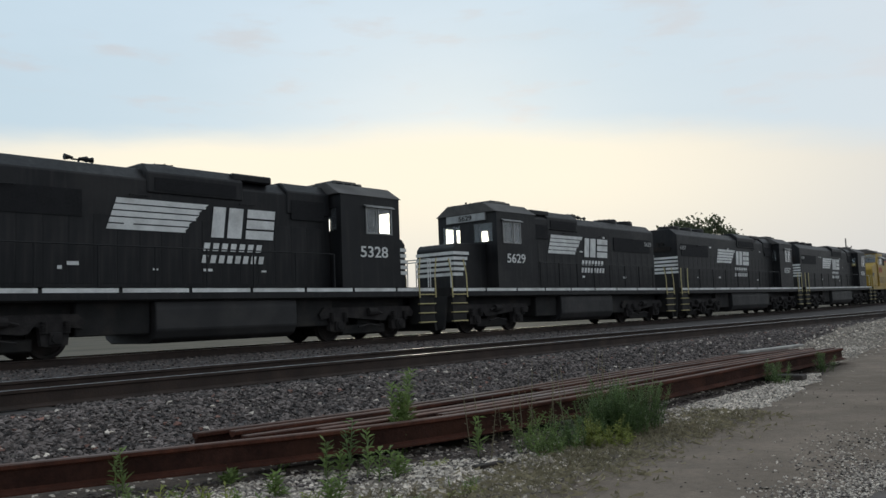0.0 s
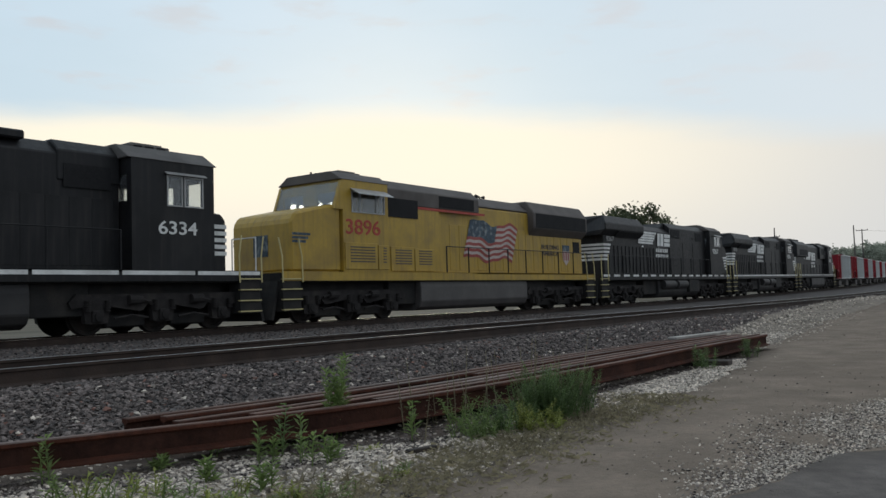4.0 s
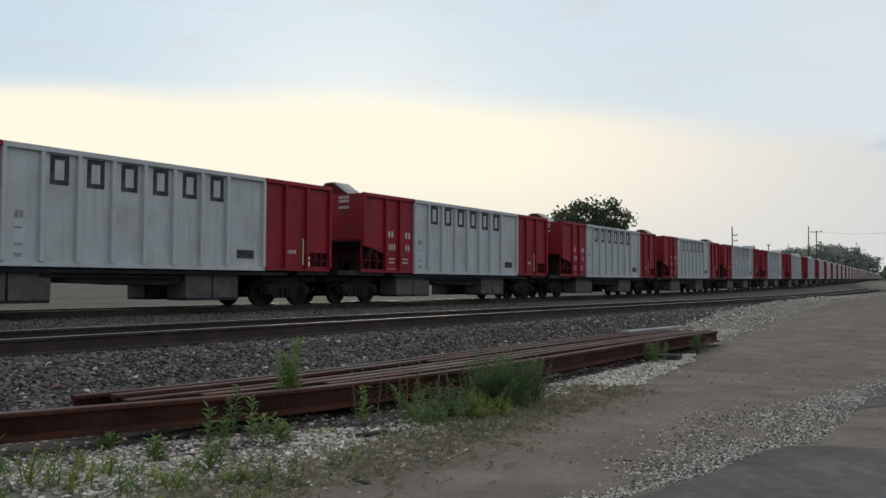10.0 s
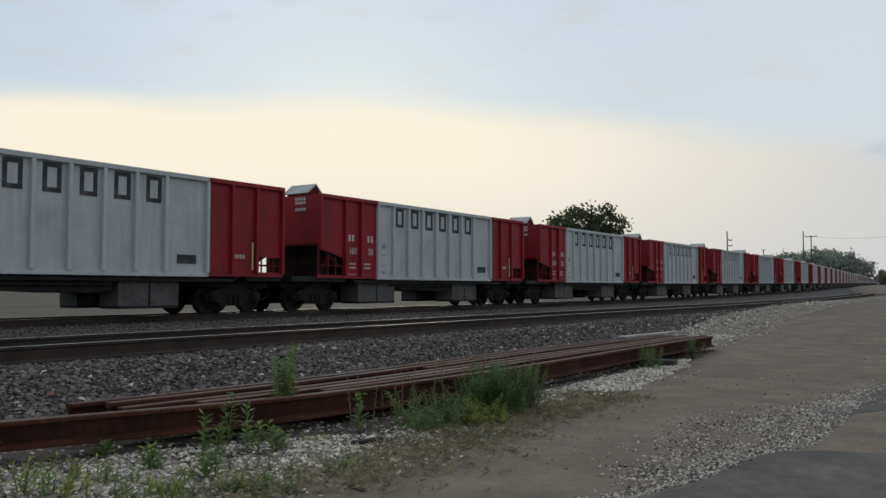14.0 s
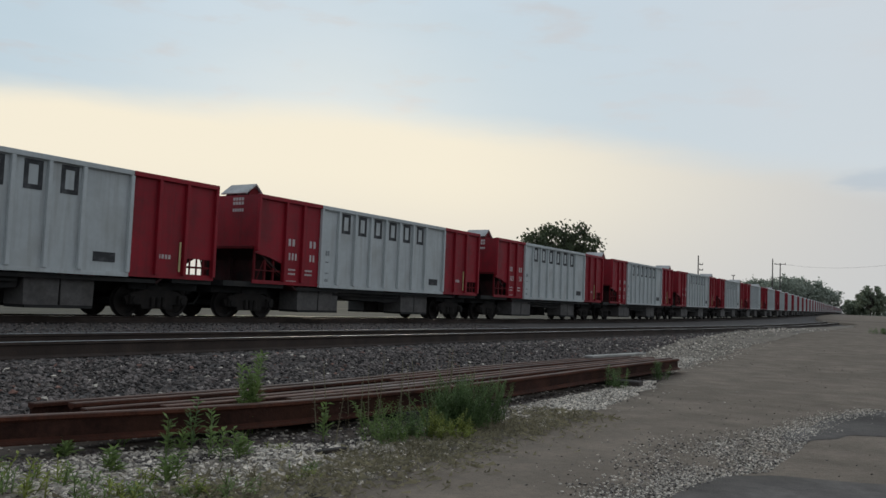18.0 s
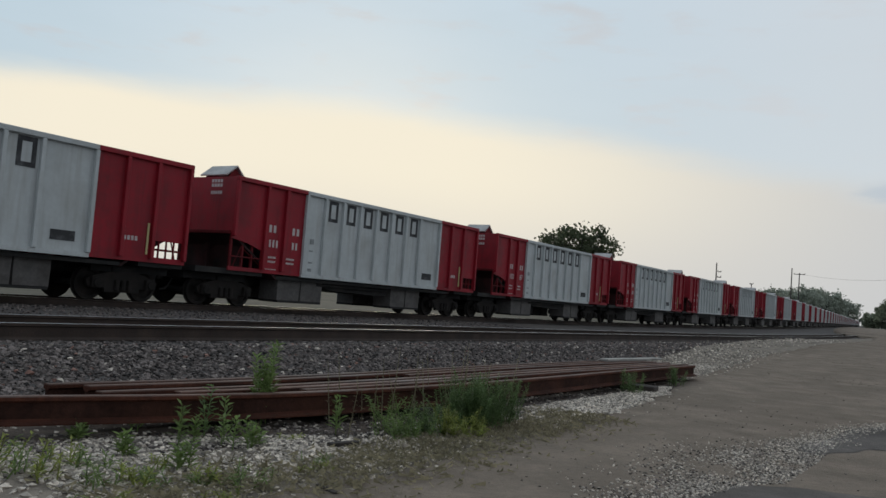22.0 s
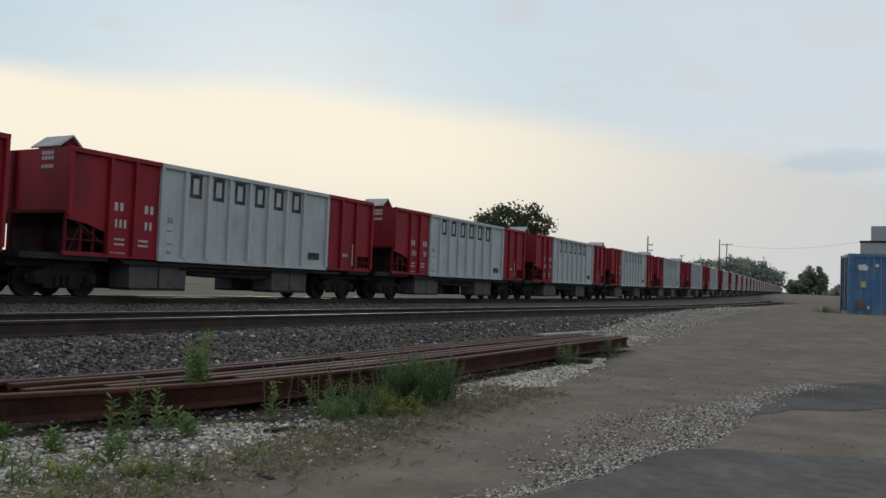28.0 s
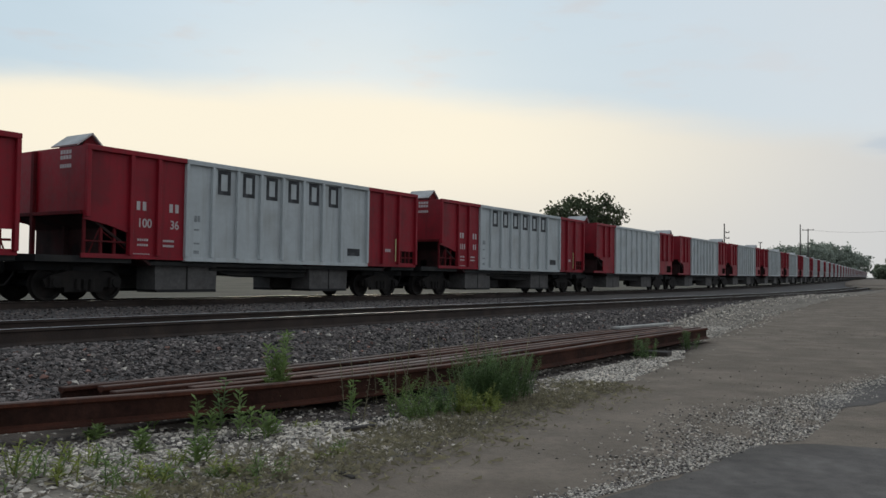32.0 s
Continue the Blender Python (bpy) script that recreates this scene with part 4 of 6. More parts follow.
def ge_loco(length, number, label, logo, sill="dashes"):
    """Wide-cab locomotive with flared radiator wings at the far end of its hood."""
    e = new("diesel_locomotive")
    tagged(e, label, "locomotive", "locomotives of the train")
    half = length / 2 - 0.42
    deck = 1.68
    frame_sill(e, length, half, deck, sill, BLACK)
    cab0 = half - 4.35
    wide_cab(e, cab0, half, BLACK, GREYROOF)
    hood0 = -half + 1.25
    part("long_hood", hood(B(), hood0, cab0 - 0.02, 1.12, deck, 4.62, 0.3), BLACK, e, "black hood with tall louvred doors")
    # radiator wings
    prof = [(-1.16, 3.8), (-1.46, 4.1), (-1.46, 4.46), (-1.1, 4.9), (1.1, 4.9), (1.46, 4.46), (1.46, 4.1), (1.16, 3.8)]
    wing = prism(B(), prof, hood0 - 0.4, hood0 + 4.9, "x", 0.04)
    for v in wing.verts:
        if v.co.x < hood0 and v.co.z > 4.65:
            v.co.x += 0.5
    part("radiator_wing", wing, BLACK, e, "overhanging radiator roof")
    for sy in (-1, 1):
        part("radiator_grille", prism(B(), [(sy * 1.19, 3.78), (sy * 1.22, 3.76), (sy * 1.55, 4.05), (sy * 1.52, 4.07)], hood0 + 1.2, hood0 + 4.7, "x"), GRILLE, e)
        for i in range(20):
            x = hood0 + 1.3 + i * 0.52
            if x > cab0 - 1.2:
                break
            part("hood_rib", shared("hood_rib", lambda bm: box(bm, 0, 0.06, -0.025, 0.025, 0, 1.5), BLACK), BLACK, e, at=pose(x, sy * 1.13, deck + 0.1))
        handrail(e, hood0 - 0.1, cab0 - 0.2, sy * 1.46, 10)
        steps(e, half - 0.4, sy * 1.5, 1, sy)
        steps(e, -half + 0.4, sy * 1.5, -1, sy)
        lettering(number, 0.47, WHITE, e, side_pose(cab0 + 1.1, 3.3, sy * 1.537, sy < 0))
    part("blower_hump", hood(B(), hood0 + 9.7, cab0 - 0.03, 1.17, deck, 4.98, 0.32), BLACK, e)
    ramp_ = prism(B(), [(hood0 + 8.4, 4.3), (hood0 + 9.72, 4.3), (hood0 + 9.72, 4.96), (hood0 + 9.5, 4.96)], -0.8, 0.8)
    part("hump_ramp", ramp_, BLACK, e)
    for sy in (-1, 1):
        part("blower_grille", box(B(), hood0 + 9.95, hood0 + 11.5, sy * 1.18 - 0.012, sy * 1.18 + 0.012, 4.02, 4.56), GRILLE, e, "dark blower grille")
        part("intake_grille", box(B(), cab0 - 2.0, cab0 - 0.9, sy * 1.18 - 0.012, sy * 1.18 + 0.012, 3.95, 4.5), GRILLE, e)
        for x in (hood0 + 12.0, cab0 - 2.6):
            part("cabinet_door", box(B(), x, x + 1.0, sy * 1.18 - 0.01, sy * 1.18 + 0.01, deck + 0.15, 3.75, 0.006), BLACK, e)
    part("exhaust_stack", box(B(), hood0 + 4.95, hood0 + 5.6, -0.45, 0.45, 4.6, 4.95), DARK, e)
    horn(e, hood0 + 7.3, 4.62)
    striped_emblem(e, logo[0], logo[1], 3.86, 0.76, 1.17)
    end_stripes(e, hood0 - 0.012, 2.95, -1, 1.125)
    hood_marks(e, hood0 + 5.2, cab0 - 1.0, -1.165, int(number))
    end_stripes(e, half - 0.435, 2.55, 1, 1.436)
    fuel_tank(e, -2.6, 4.6, 1.3, 0.26, 1.3)
    for a, b in ((-2.2, -0.3), (0.15, 1.8)):
        part("air_reservoir", rod(B(), (a, -1.36, 1.06), (b, -1.36, 1.06), 0.28, 14), TANK, e, "dusty cylindrical air tank")
    part("battery_box", box(B(), 2.3, 4.2, -1.5, 1.5, 0.55, 1.34, 0.03), DARK, e)
    truck(e, half - 3.5, (-2.0, 0, 2.0), 0.53, "loco")
    truck(e, -half + 3.6, (-2.0, 0, 2.0), 0.53, "loco")
    coupler(e, half, 1)
    coupler(e, -half, -1)
    lettering(number, 0.38, PALEFRAME, e, side_pose(hood0 + 0.75, 3.62, -1.172), "hood_number")
    return e


def comfort_loco(length, number, label, logo):
    """Wide-cab hood locomotive in black with flared fans at the hood's end."""
    e = new("diesel_locomotive")
    tagged(e, label, "locomotive", "locomotives of the train")
    half = length / 2 - 0.42
    deck = 1.68
    frame_sill(e, length, half, deck, "dashes", BLACK)
    cab0 = half - 4.2
    wide_cab(e, cab0, half, BLACK, DUSTROOF, top=5.08)
    hood0 = -half + 1.1
    part("long_hood", hood(B(), hood0, cab0 - 0.02, 1.0, deck, 4.93, 0.36), BLACK, e)
    part("radiator_hood", hood(B(), hood0 - 0.03, hood0 + 5.6, 1.25, 3.5, 5.05, 0.4), BLACK, e)
    part("dynamic_hatch", hood(B(), cab0 - 3.2, cab0 - 0.04, 1.22, 3.4, 4.97, 0.3), BLACK, e)
    for sy in (-1, 1):
        part("filter_grille", box(B(), cab0 - 2.3, cab0 - 0.35, sy * 1.225 - 0.012, sy * 1.225 + 0.012, 3.85, 4.5), GRILLE, e, "dark recessed filter grille")
    for x in (hood0 + 1.0, hood0 + 2.6, hood0 + 4.2):
        roof_fan(e, x, 5.03)
    roof_fan(e, cab0 - 2.0, 4.95, 0.5)
    for sy in (-1, 1):
        part("radiator_grille", box(B(), hood0 + 1.2, hood0 + 5.2, sy * 1.25 - 0.02, sy * 1.25 + 0.02, 3.6, 4.2), GRILLE, e)
        for i in range(15):
            x = hood0 + 0.4 + i * 0.72
            part("hood_door", shared("hood_door", lambda bm: None, BLACK), BLACK, e, at=pose(x, sy * 1.005, deck + 0.12))
        handrail(e, hood0, cab0 - 0.2, sy * 1.46, 10)
        steps(e, half - 0.4, sy * 1.5, 1, sy)
        steps(e, -half + 0.4, sy * 1.5, -1, sy)
        lettering(number, 0.47, WHITE, e, side_pose(cab0 + 1.15, 3.2, sy * 1.537, sy < 0))
    striped_emblem(e, logo[0], logo[1], 3.62, 0.82, 1.03)
    end_stripes(e, hood0 - 0.012, 2.95, -1, 1.005)
    hood_marks(e, hood0 + 0.4, cab0 - 3.4, -1.02, int(number))
    end_stripes(e, half - 0.435, 2.55, 1, 1.436)
    for dy in (-0.13, 0.13):
        part("headlight", rod(B(), (hood0 - 0.06, dy, 4.15), (hood0 + 0.02, dy, 4.15), 0.1, 12), STEEL, e)
    fuel_tank(e, -3.2, 4.3, 1.3, 0.24, 1.36)
    truck(e, half - 3.3, (-1.95, 0, 1.95), 0.51, "loco")
    truck(e, -half + 3.4, (-1.95, 0, 1.95), 0.51, "loco")
    coupler(e, half, 1)
    coupler(e, -half, -1)
    return e


def yellow_loco(length, number, label):
    """Yellow wide-cab locomotive with grey roof and a flag on its hood; cab at +x, turned about in the train."""
    e = new("diesel_locomotive")
    tagged(e, label, "locomotive", "locomotives of the train")
    half = length / 2 - 0.42
    deck = 1.68
    frame_sill(e, length, half, deck, False, YELLOW)
    cab0 = half - 5.1
    lock0 = cab0 + 0.4
    wide_cab(e, cab0, half, YELLOW, GREYROOF, top=5.15, spans=((0.10, 0.25), (0.29, 0.62), (0.66, 0.80)), over=0.42)
    hood0 = -half + 0.5
    part("long_hood", hood(B(), hood0, cab0 - 0.02, 1.12, deck, 4.5, 0.05), YELLOW, e, "faded yellow hood with access doors")
    part("hood_roof", hood(B(), hood0 + 5.2, cab0 - 0.02, 1.13, 4.5, 4.98, 0.42), GREYROOF, e)
    part("red_line", box(B(), cab0 - 6.6, cab0 - 0.02, -1.318, -1.311, 4.1, 4.2), REDLINE, e)
    part("red_line", box(B(), cab0 - 6.6, cab0 - 0.02, 1.311, 1.318, 4.1, 4.2), REDLINE, e)
    prof = [(-1.14, 3.45), (-1.46, 3.8), (-1.46, 4.5), (-1.05, 5.05), (1.05, 5.05), (1.46, 4.5), (1.46, 3.8), (1.14, 3.45)]
    part("radiator_wing", prism(B(), prof, hood0 - 0.05, hood0 + 5.3, "x", 0.05), GREYROOF, e)
    part("equipment_hood", hood(B(), cab0 - 3.4, cab0 - 0.04, 1.3, deck, 4.2, 0.05), YELLOW, e)
    part("dynamic_hatch", hood(B(), cab0 - 6.2, cab0 - 0.05, 1.31, 4.2, 5.12, 0.35), GREYROOF, e)
    for sy in (-1, 1):
        part("radiator_grille", box(B(), hood0 + 0.15, hood0 + 5.1, sy * 1.465 - 0.01, sy * 1.465 + 0.01, 3.82, 4.48), GRILLE, e)
        part("intake_grille", box(B(), cab0 - 2.0, cab0 - 0.12, sy * 1.32 - 0.012, sy * 1.32 + 0.012, 3.72, 4.42), GRILLE, e)
        part("intake_grille", box(B(), cab0 - 5.8, cab0 - 3.4, sy * 1.315 - 0.012, sy * 1.315 + 0.012, 4.26, 4.72), GRILLE, e)
        part("rear_hatch", box(B(), hood0 + 0.3, hood0 + 1.0, sy * 1.125 - 0.02, sy * 1.125 + 0.02, 2.75, 3.3), GRILLE, e)
        for i, (a, b, c, d) in enumerate(((lock0 + 0.25, lock0 + 1.9, deck + 0.08, deck + 1.0), (lock0 - 0.38, lock0 + 0.2, deck + 0.08, deck + 0.95), (lock0 - 2.1, lock0 - 0.75, deck + 0.05, deck + 0.95), (lock0 - 3.35, lock0 - 2.15, deck + 0.05, deck + 0.9))):
            y = (1.55 if i < 2 else 1.32) * sy
            door = part("locker_door", box(B(), a, b, y - 0.02, y + 0.02, c, d, 0.01), YELLOW, e)
            for k in range(6):
                part("louvre", box(B(), a + 0.15, b - 0.25, y + sy * 0.025 - 0.008, y + sy * 0.025 + 0.008, c + 0.25 + k * 0.1, c + 0.29 + k * 0.1), GREYROOF, door)
        for i in range(17 if sy > 0 else 0):
            x = hood0 + 0.3 + i * 0.66
            if x < cab0 - 4.0:
                part("hood_door", shared("hood_door_y", lambda bm: box(bm, 0.02, 0.62, -0.012, 0.012, 0, 1.85, 0.006), YELLOW), YELLOW, e, at=pose(x, sy * 1.122, deck + 0.12))
        handrail(e, hood0 + 0.1, cab0 - 3.6, sy * 1.46, 9)
        steps(e, half - 0.4, sy * 1.5, 1, sy)
        steps(e, -half + 0.4, sy * 1.5, -1, sy)
        lettering(number, 0.72, REDLINE, e, side_pose(cab0 + 1.35, 3.2, sy * 1.54, sy < 0))
        # flag: wavy red and pale stripes with a blue corner
        f0, f1 = (-0.15, -3.9)
        d = 1 if sy < 0 else 1
        x_at = lambda u: f0 + (f1 - f0) * u
        wave = lambda u: 0.11 * math.sin(u * 9.5) + 0.045 * math.sin(u * 23 + 1) - 0.1 * u
        for k in range(13):
            bm = B()
            n = 20
            for i in range(n):
                u0, u1 = i / n, (i + 1) / n
                lean = 0.25
                zt, th = 3.88 - 0.122 * k, 0.122
                if k < 6 and u1 < 0.56:
                    continue
                ya = sy * 1.15
                slant = 0.045 * k
                pts = [(x_at(u0) + slant, zt + wave(u0)), (x_at(u1) + slant, zt + wave(u1)), (x_at(u1) + slant, zt - th + wave(u1)), (x_at(u0) + slant, zt - th + wave(u0))]
                prism(bm, pts, ya - 0.004, ya + 0.004)
            part("flag_stripe", bm, FLAGRED if k % 2 == 0 else FLAGWHITE, e, "wavy painted flag stripe")
        us = [i / 8 * 0.55 for i in range(9)]
        bm = prism(B(), [(x_at(u), 3.88 + wave(u)) for u in us] + [(x_at(u) + 0.25, 3.15 + wave(u)) for u in reversed(us)], sy * 1.15 - 0.004, sy * 1.15 + 0.004)
        part("flag_corner", bm, FLAGBLUE, e, "blue flag corner")
        part("shield", prism(B(), [(hood0 + 1.4, 3.1), (hood0 + 2.1, 3.1), (hood0 + 2.1, 2.4), (hood0 + 1.75, 2.1), (hood0 + 1.4, 2.4)], sy * 1.15 - 0.004, sy * 1.15 + 0.004), FLAGWHITE, e, "small painted shield")
        part("shield_band", box(B(), hood0 + 1.4, hood0 + 2.1, sy * 1.156 - 0.004, sy * 1.156 + 0.004, 2.8, 3.1), FLAGBLUE, e)
        for k in range(3):
            part("shield_stripe", box(B(), hood0 + 1.48 + 0.22 * k, hood0 + 1.58 + 0.22 * k, sy * 1.156 - 0.004, sy * 1.156 + 0.004, 2.35, 2.78), FLAGRED, e)
        for k, word in enumerate(("BUILDING", "AMERICA")):
            lettering(word, 0.3, GREYROOF, e, side_pose(hood0 + 3.3, 2.95 - 0.3 * k, sy * 1.15, sy < 0), "slogan")
    # winged nose emblem as plain blocks
    part("nose_emblem", box(B(), half - 0.46, half - 0.435, -0.35, 0.35, 2.2, 2.9), FLAGBLUE, e, "blue and white nose emblem")
    for sy in (-1, 1):
        for k in range(3):
            part("emblem_feather", box(B(), half - 1.3 + 0.1 * k, half - 0.5, sy * 1.435 - 0.004, sy * 1.435 + 0.004, 2.85 - 0.12 * k, 2.93 - 0.12 * k), FLAGBLUE, e)
    horn(e, cab0 - 8.2, 5.0)
    fuel_tank(e, -4.2, 3.6, 1.36, 0.24, 1.40, TANKGREY)
    truck(e, half - 3.5, (-2.05, 0, 2.05), 0.53, "loco")
    truck(e, -half + 3.4, (-2.05, 0, 2.05), 0.53, "loco")
    coupler(e, half, 1)
    coupler(e, -half, -1)
    return e


# ---- ballast wagons ----
CAR_L = 16.4
WAG_HW = 1.6
WAG_TOP, WAG_BOT = 4.05, 1.14
WAG_X0, WAG_X1 = -6.72, 7.95     # ends of the body; an open platform goes on ahead of its first end
PAL0, PAL1 = -3.55, 4.82         # the pale middle
END_CUT = WAG_X0 + 1.30          # the first end's sheet is cut away ahead of here
LETTER_X = [PAL0 + 1.47 + 1.0 * i for i in range(6)]


def block_letter(bm, w, h, t):
    """A plain open frame of a letter's size."""
    for x in (-w / 2 + t / 2, w / 2 - t / 2):
        box(bm, x - t / 2, x + t / 2, -0.004, 0.004, -h / 2, h / 2)
    for z in (-h / 2 + t / 2, h / 2 - t / 2):
        box(bm, -w / 2 + t, w / 2 - t, -0.004, 0.004, z - t / 2, z + t / 2)


def ribbed(bm, xs, y):
    """A thin side panel with its upright ribs, in one piece."""
    x0, x1 = xs[0] - 0.055, xs[-1] + 0.055
    pts = [(x0, y - 0.012)]
    for x in xs:
        pts += [(x - 0.055, y - 0.012)] * (x != xs[0]) + [(x - 0.055, y - 0.11), (x + 0.055, y - 0.11)] + [(x + 0.055, y - 0.012)] * (x != xs[-1])
    pts += [(x1, y - 0.002), (x0, y - 0.002)]
    prism(bm, pts[1:], 2.1 if xs[0] < PAL0 or xs[0] > PAL1 else WAG_BOT + 0.1, WAG_TOP - 0.12, "z")


def ballast_wagon(detail, crosswise=False):
    e = new("ballast_wagon")
    tagged(e, "red open-top ballast wagon with pale grey ribbed middle", "wagon", "ballast wagons of the train")
    hw = WAG_HW
    for sy in (-1, 1):
        y0, y1 = (sy * hw, sy * (hw - 0.05)) if sy < 0 else (sy * (hw - 0.05), sy * hw)
        # pale middle sheet and red end sheets, the end ones cut away low down over the trucks
        part("middle_sheet", box(B(), PAL0, PAL1, y0, y1, WAG_BOT, WAG_TOP), CARGREY, e, "pale grey middle side sheet")
        part("end_sheet", prism(B(), [(PAL0, WAG_BOT), (END_CUT, WAG_BOT), (END_CUT, 1.84), (WAG_X0 + 0.7, 2.02), (WAG_X0, 2.14), (WAG_X0, WAG_TOP), (PAL0, WAG_TOP)], y0, y1), CARRED, e, "red side sheet cut away over the end platform")
        tail = part("end_sheet", holed([PAL1, WAG_X1 - 1.22, WAG_X1 - 0.12, WAG_X1], [WAG_BOT, WAG_BOT + 0.15, WAG_BOT + 0.62, WAG_TOP], {(1, 1)}, y0, y1, "y"), CARRED, e, "red side sheet with a small barred opening")
        for k in range(3 if detail and sy < 0 else 0):
            x = WAG_X1 - 0.93 + 0.26 * k
            part("opening_bar", box(B(), x - 0.025, x + 0.025, y0 + 0.01, y1 - 0.01, WAG_BOT + 0.15, WAG_BOT + 0.62), CARREDDARK, tail)
        if detail and sy < 0:
            part("opening_bar", box(B(), WAG_X1 - 1.22, WAG_X1 - 0.12, y0 + 0.06, y0 + 0.09, WAG_BOT + 0.34, WAG_BOT + 0.40), CARREDDARK, tail)
        if detail or sy < 0:
            part("end_sill", box(B(), WAG_X0 - 0.05, END_CUT, y0, y1, WAG_BOT, WAG_BOT + 0.12), CARRED, e)
        if detail and sy < 0:
            for dx in (0.06, 0.55, 0.95):
                part("platform_post", shared("platform_post", lambda bm: box(bm, -0.035, 0.035, -0.035, 0.035, 0, 1.0), CARREDDARK), CARREDDARK, e, at=pose(WAG_X0 + dx, sy * (hw - 0.09), WAG_BOT + 0.1))
        if detail and sy < 0:
            part("platform_rail", box(B(), WAG_X0, END_CUT, sy * (hw - 0.03) - 0.02, sy * (hw - 0.03) + 0.02, WAG_BOT + 0.42, WAG_BOT + 0.46), CARREDDARK, e)
        # top chord and bottom sill
        for a, b, m in ((WAG_X0, PAL0, CARRED), (PAL0, PAL1, CARGREY), (PAL1, WAG_X1, CARRED)) if sy < 0 else ():
            part("top_chord", box(B(), a, b, sy * (hw + 0.03) - 0.07, sy * (hw + 0.03) + 0.07, WAG_TOP - 0.12, WAG_TOP + 0.02, 0.015), m, e)
        part("bottom_chord", box(B(), PAL0, PAL1, sy * (hw + 0.02) - 0.05, sy * (hw + 0.02) + 0.05, WAG_BOT - 0.02, WAG_BOT + 0.1), CARGREY, e)
        ribs = [(PAL0 + 0.04, CARGREY, WAG_BOT)] + [(PAL0 + 1.0 + 0.975 * i, CARGREY, WAG_BOT) for i in range(7)] + [(PAL1 - 0.04, CARGREY, WAG_BOT)]
        ribs += [(x, CARRED, WAG_BOT if x > -5.9 else 2.1) for x in (-4.48, -5.36, -6.66, 5.75, 6.75, 7.88)]
        if detail and sy < 0:
            for x, m, zb in ribs:
                me = shared(("rib", m.name, zb), lambda bm: box(bm, -0.055, 0.055, -0.06, 0.06, zb + 0.1, WAG_TOP - 0.12, 0.012), m)
                part("side_rib", me, m, e, at=pose(x, sy * (hw + 0.05), 0))
        elif sy < 0:
            for m, keep in ((CARGREY, lambda x: PAL0 <= x <= PAL1), (CARRED, lambda x: x < PAL0), (CARRED, lambda x: x > PAL1)):
                part("ribbed_panel", shared(("ribbed_panel", keep(0), keep(-5)), lambda bm: ribbed(bm, sorted(x for x, mm, zb in ribs if keep(x)), -hw), m), m, e)
        if sy < 0:
            for x in LETTER_X:
                part("block_letter", shared("block_letter", lambda bm: block_letter(bm, 0.50, 0.74, 0.12), LETTER), LETTER, e, "black block lettering", at=pose(x, sy * (hw + 0.006), 3.53))
        if detail and sy < 0:
            for dx in (1.05, 3.0 + 0.98, 4.9, 6.85):
                part("latch_slot", shared("latch_slot", lambda bm: box(bm, -0.03, 0.03, -0.01, 0.01, -0.25, 0.25), DARK), DARK, e, at=pose(PAL0 + dx, sy * (hw + 0.012), 1.55))
            part("data_plate", shared("data_plate", lambda bm: box(bm, -0.34, 0.34, -0.006, 0.006, -0.13, 0.13), LETTER), LETTER, e, "small black data plate", at=pose(PAL1 - 0.75, sy * (hw + 0.008), 1.62))
            bars(e, "owner_mark", PAL0 - 1.61, PAL0 - 1.22, 2.48, 2.72, sy * (hw + 0.006), 2, MARKS, True, 0.42)
            bars(e, "owner_mark", PAL0 - 0.53, PAL0 - 0.13, 2.48, 2.72, sy * (hw + 0.006), 2, MARKS, True, 0.42)
            for z in (1.50, 1.64):
                bars(e, "data_stencil", PAL0 - 1.56, PAL0 - 1.2, z, z + 0.06, sy * (hw + 0.006), 5, MARKS, True)
                bars(e, "data_stencil", PAL0 - 0.72, PAL0 - 0.34, z, z + 0.06, sy * (hw + 0.006), 6, MARKS, True, 0.2)
            bars(e, "data_stencil", PAL0 - 1.72, PAL0 - 1.15, 1.27, 1.295, sy * (hw + 0.006), 9, MARKS, True, 0.2)
            for z, w, hh in ((2.28, 0.24, 0.18), (2.02, 0.2, 0.05), (1.62, 0.22, 0.05), (1.34, 0.2, 0.1)):
                bars(e, "data_stencil", PAL0 + 0.36, PAL0 + 0.36 + w, z, z + hh, sy * (hw + 0.006), 2 if hh > 0.1 else 4, FADEDINK, True, 0.25)
            for z, n in ((3.92, 4), (3.78, 4), (3.55, 5)):
                bm = B()
                for q in range(n):
                    box(bm, WAG_X0 - 0.006, WAG_X0 + 0.003, -0.97 + 0.52 * q / n, -0.97 + 0.52 * (q + 0.75) / n, z - 0.05, z + 0.05)
                part("end_stencil", bm, MARKS, e)
            part("gauge_strip", box(B(), 6.57, 6.63, sy * (hw + 0.02) - 0.01, sy * (hw + 0.02) + 0.01, 1.35, 2.22), YRAIL, e, "narrow yellow upright strip")
            bars(e, "data_stencil", PAL1 + 0.9, PAL1 + 1.5, 1.7, 1.82, sy * (hw + 0.006), 5, MARKS, True)
    # sloped end floors, end walls, load
    for sx, xe in ((-1, WAG_X0), (1, WAG_X1)):
        part("end_wall", box(B(), min(xe, xe - sx * 0.06), max(xe, xe - sx * 0.06), -hw + 0.05, hw - 0.05, 2.3, WAG_TOP), CARRED, e)
        part("slope_sheet", prism(B(), [(xe - sx * 0.06, 2.32), (xe - sx * 0.06, 2.24), (xe - sx * 2.1, 0.95), (xe - sx * 2.1, 1.03)], -hw + 0.05, hw - 0.05), BLACKRED, e)
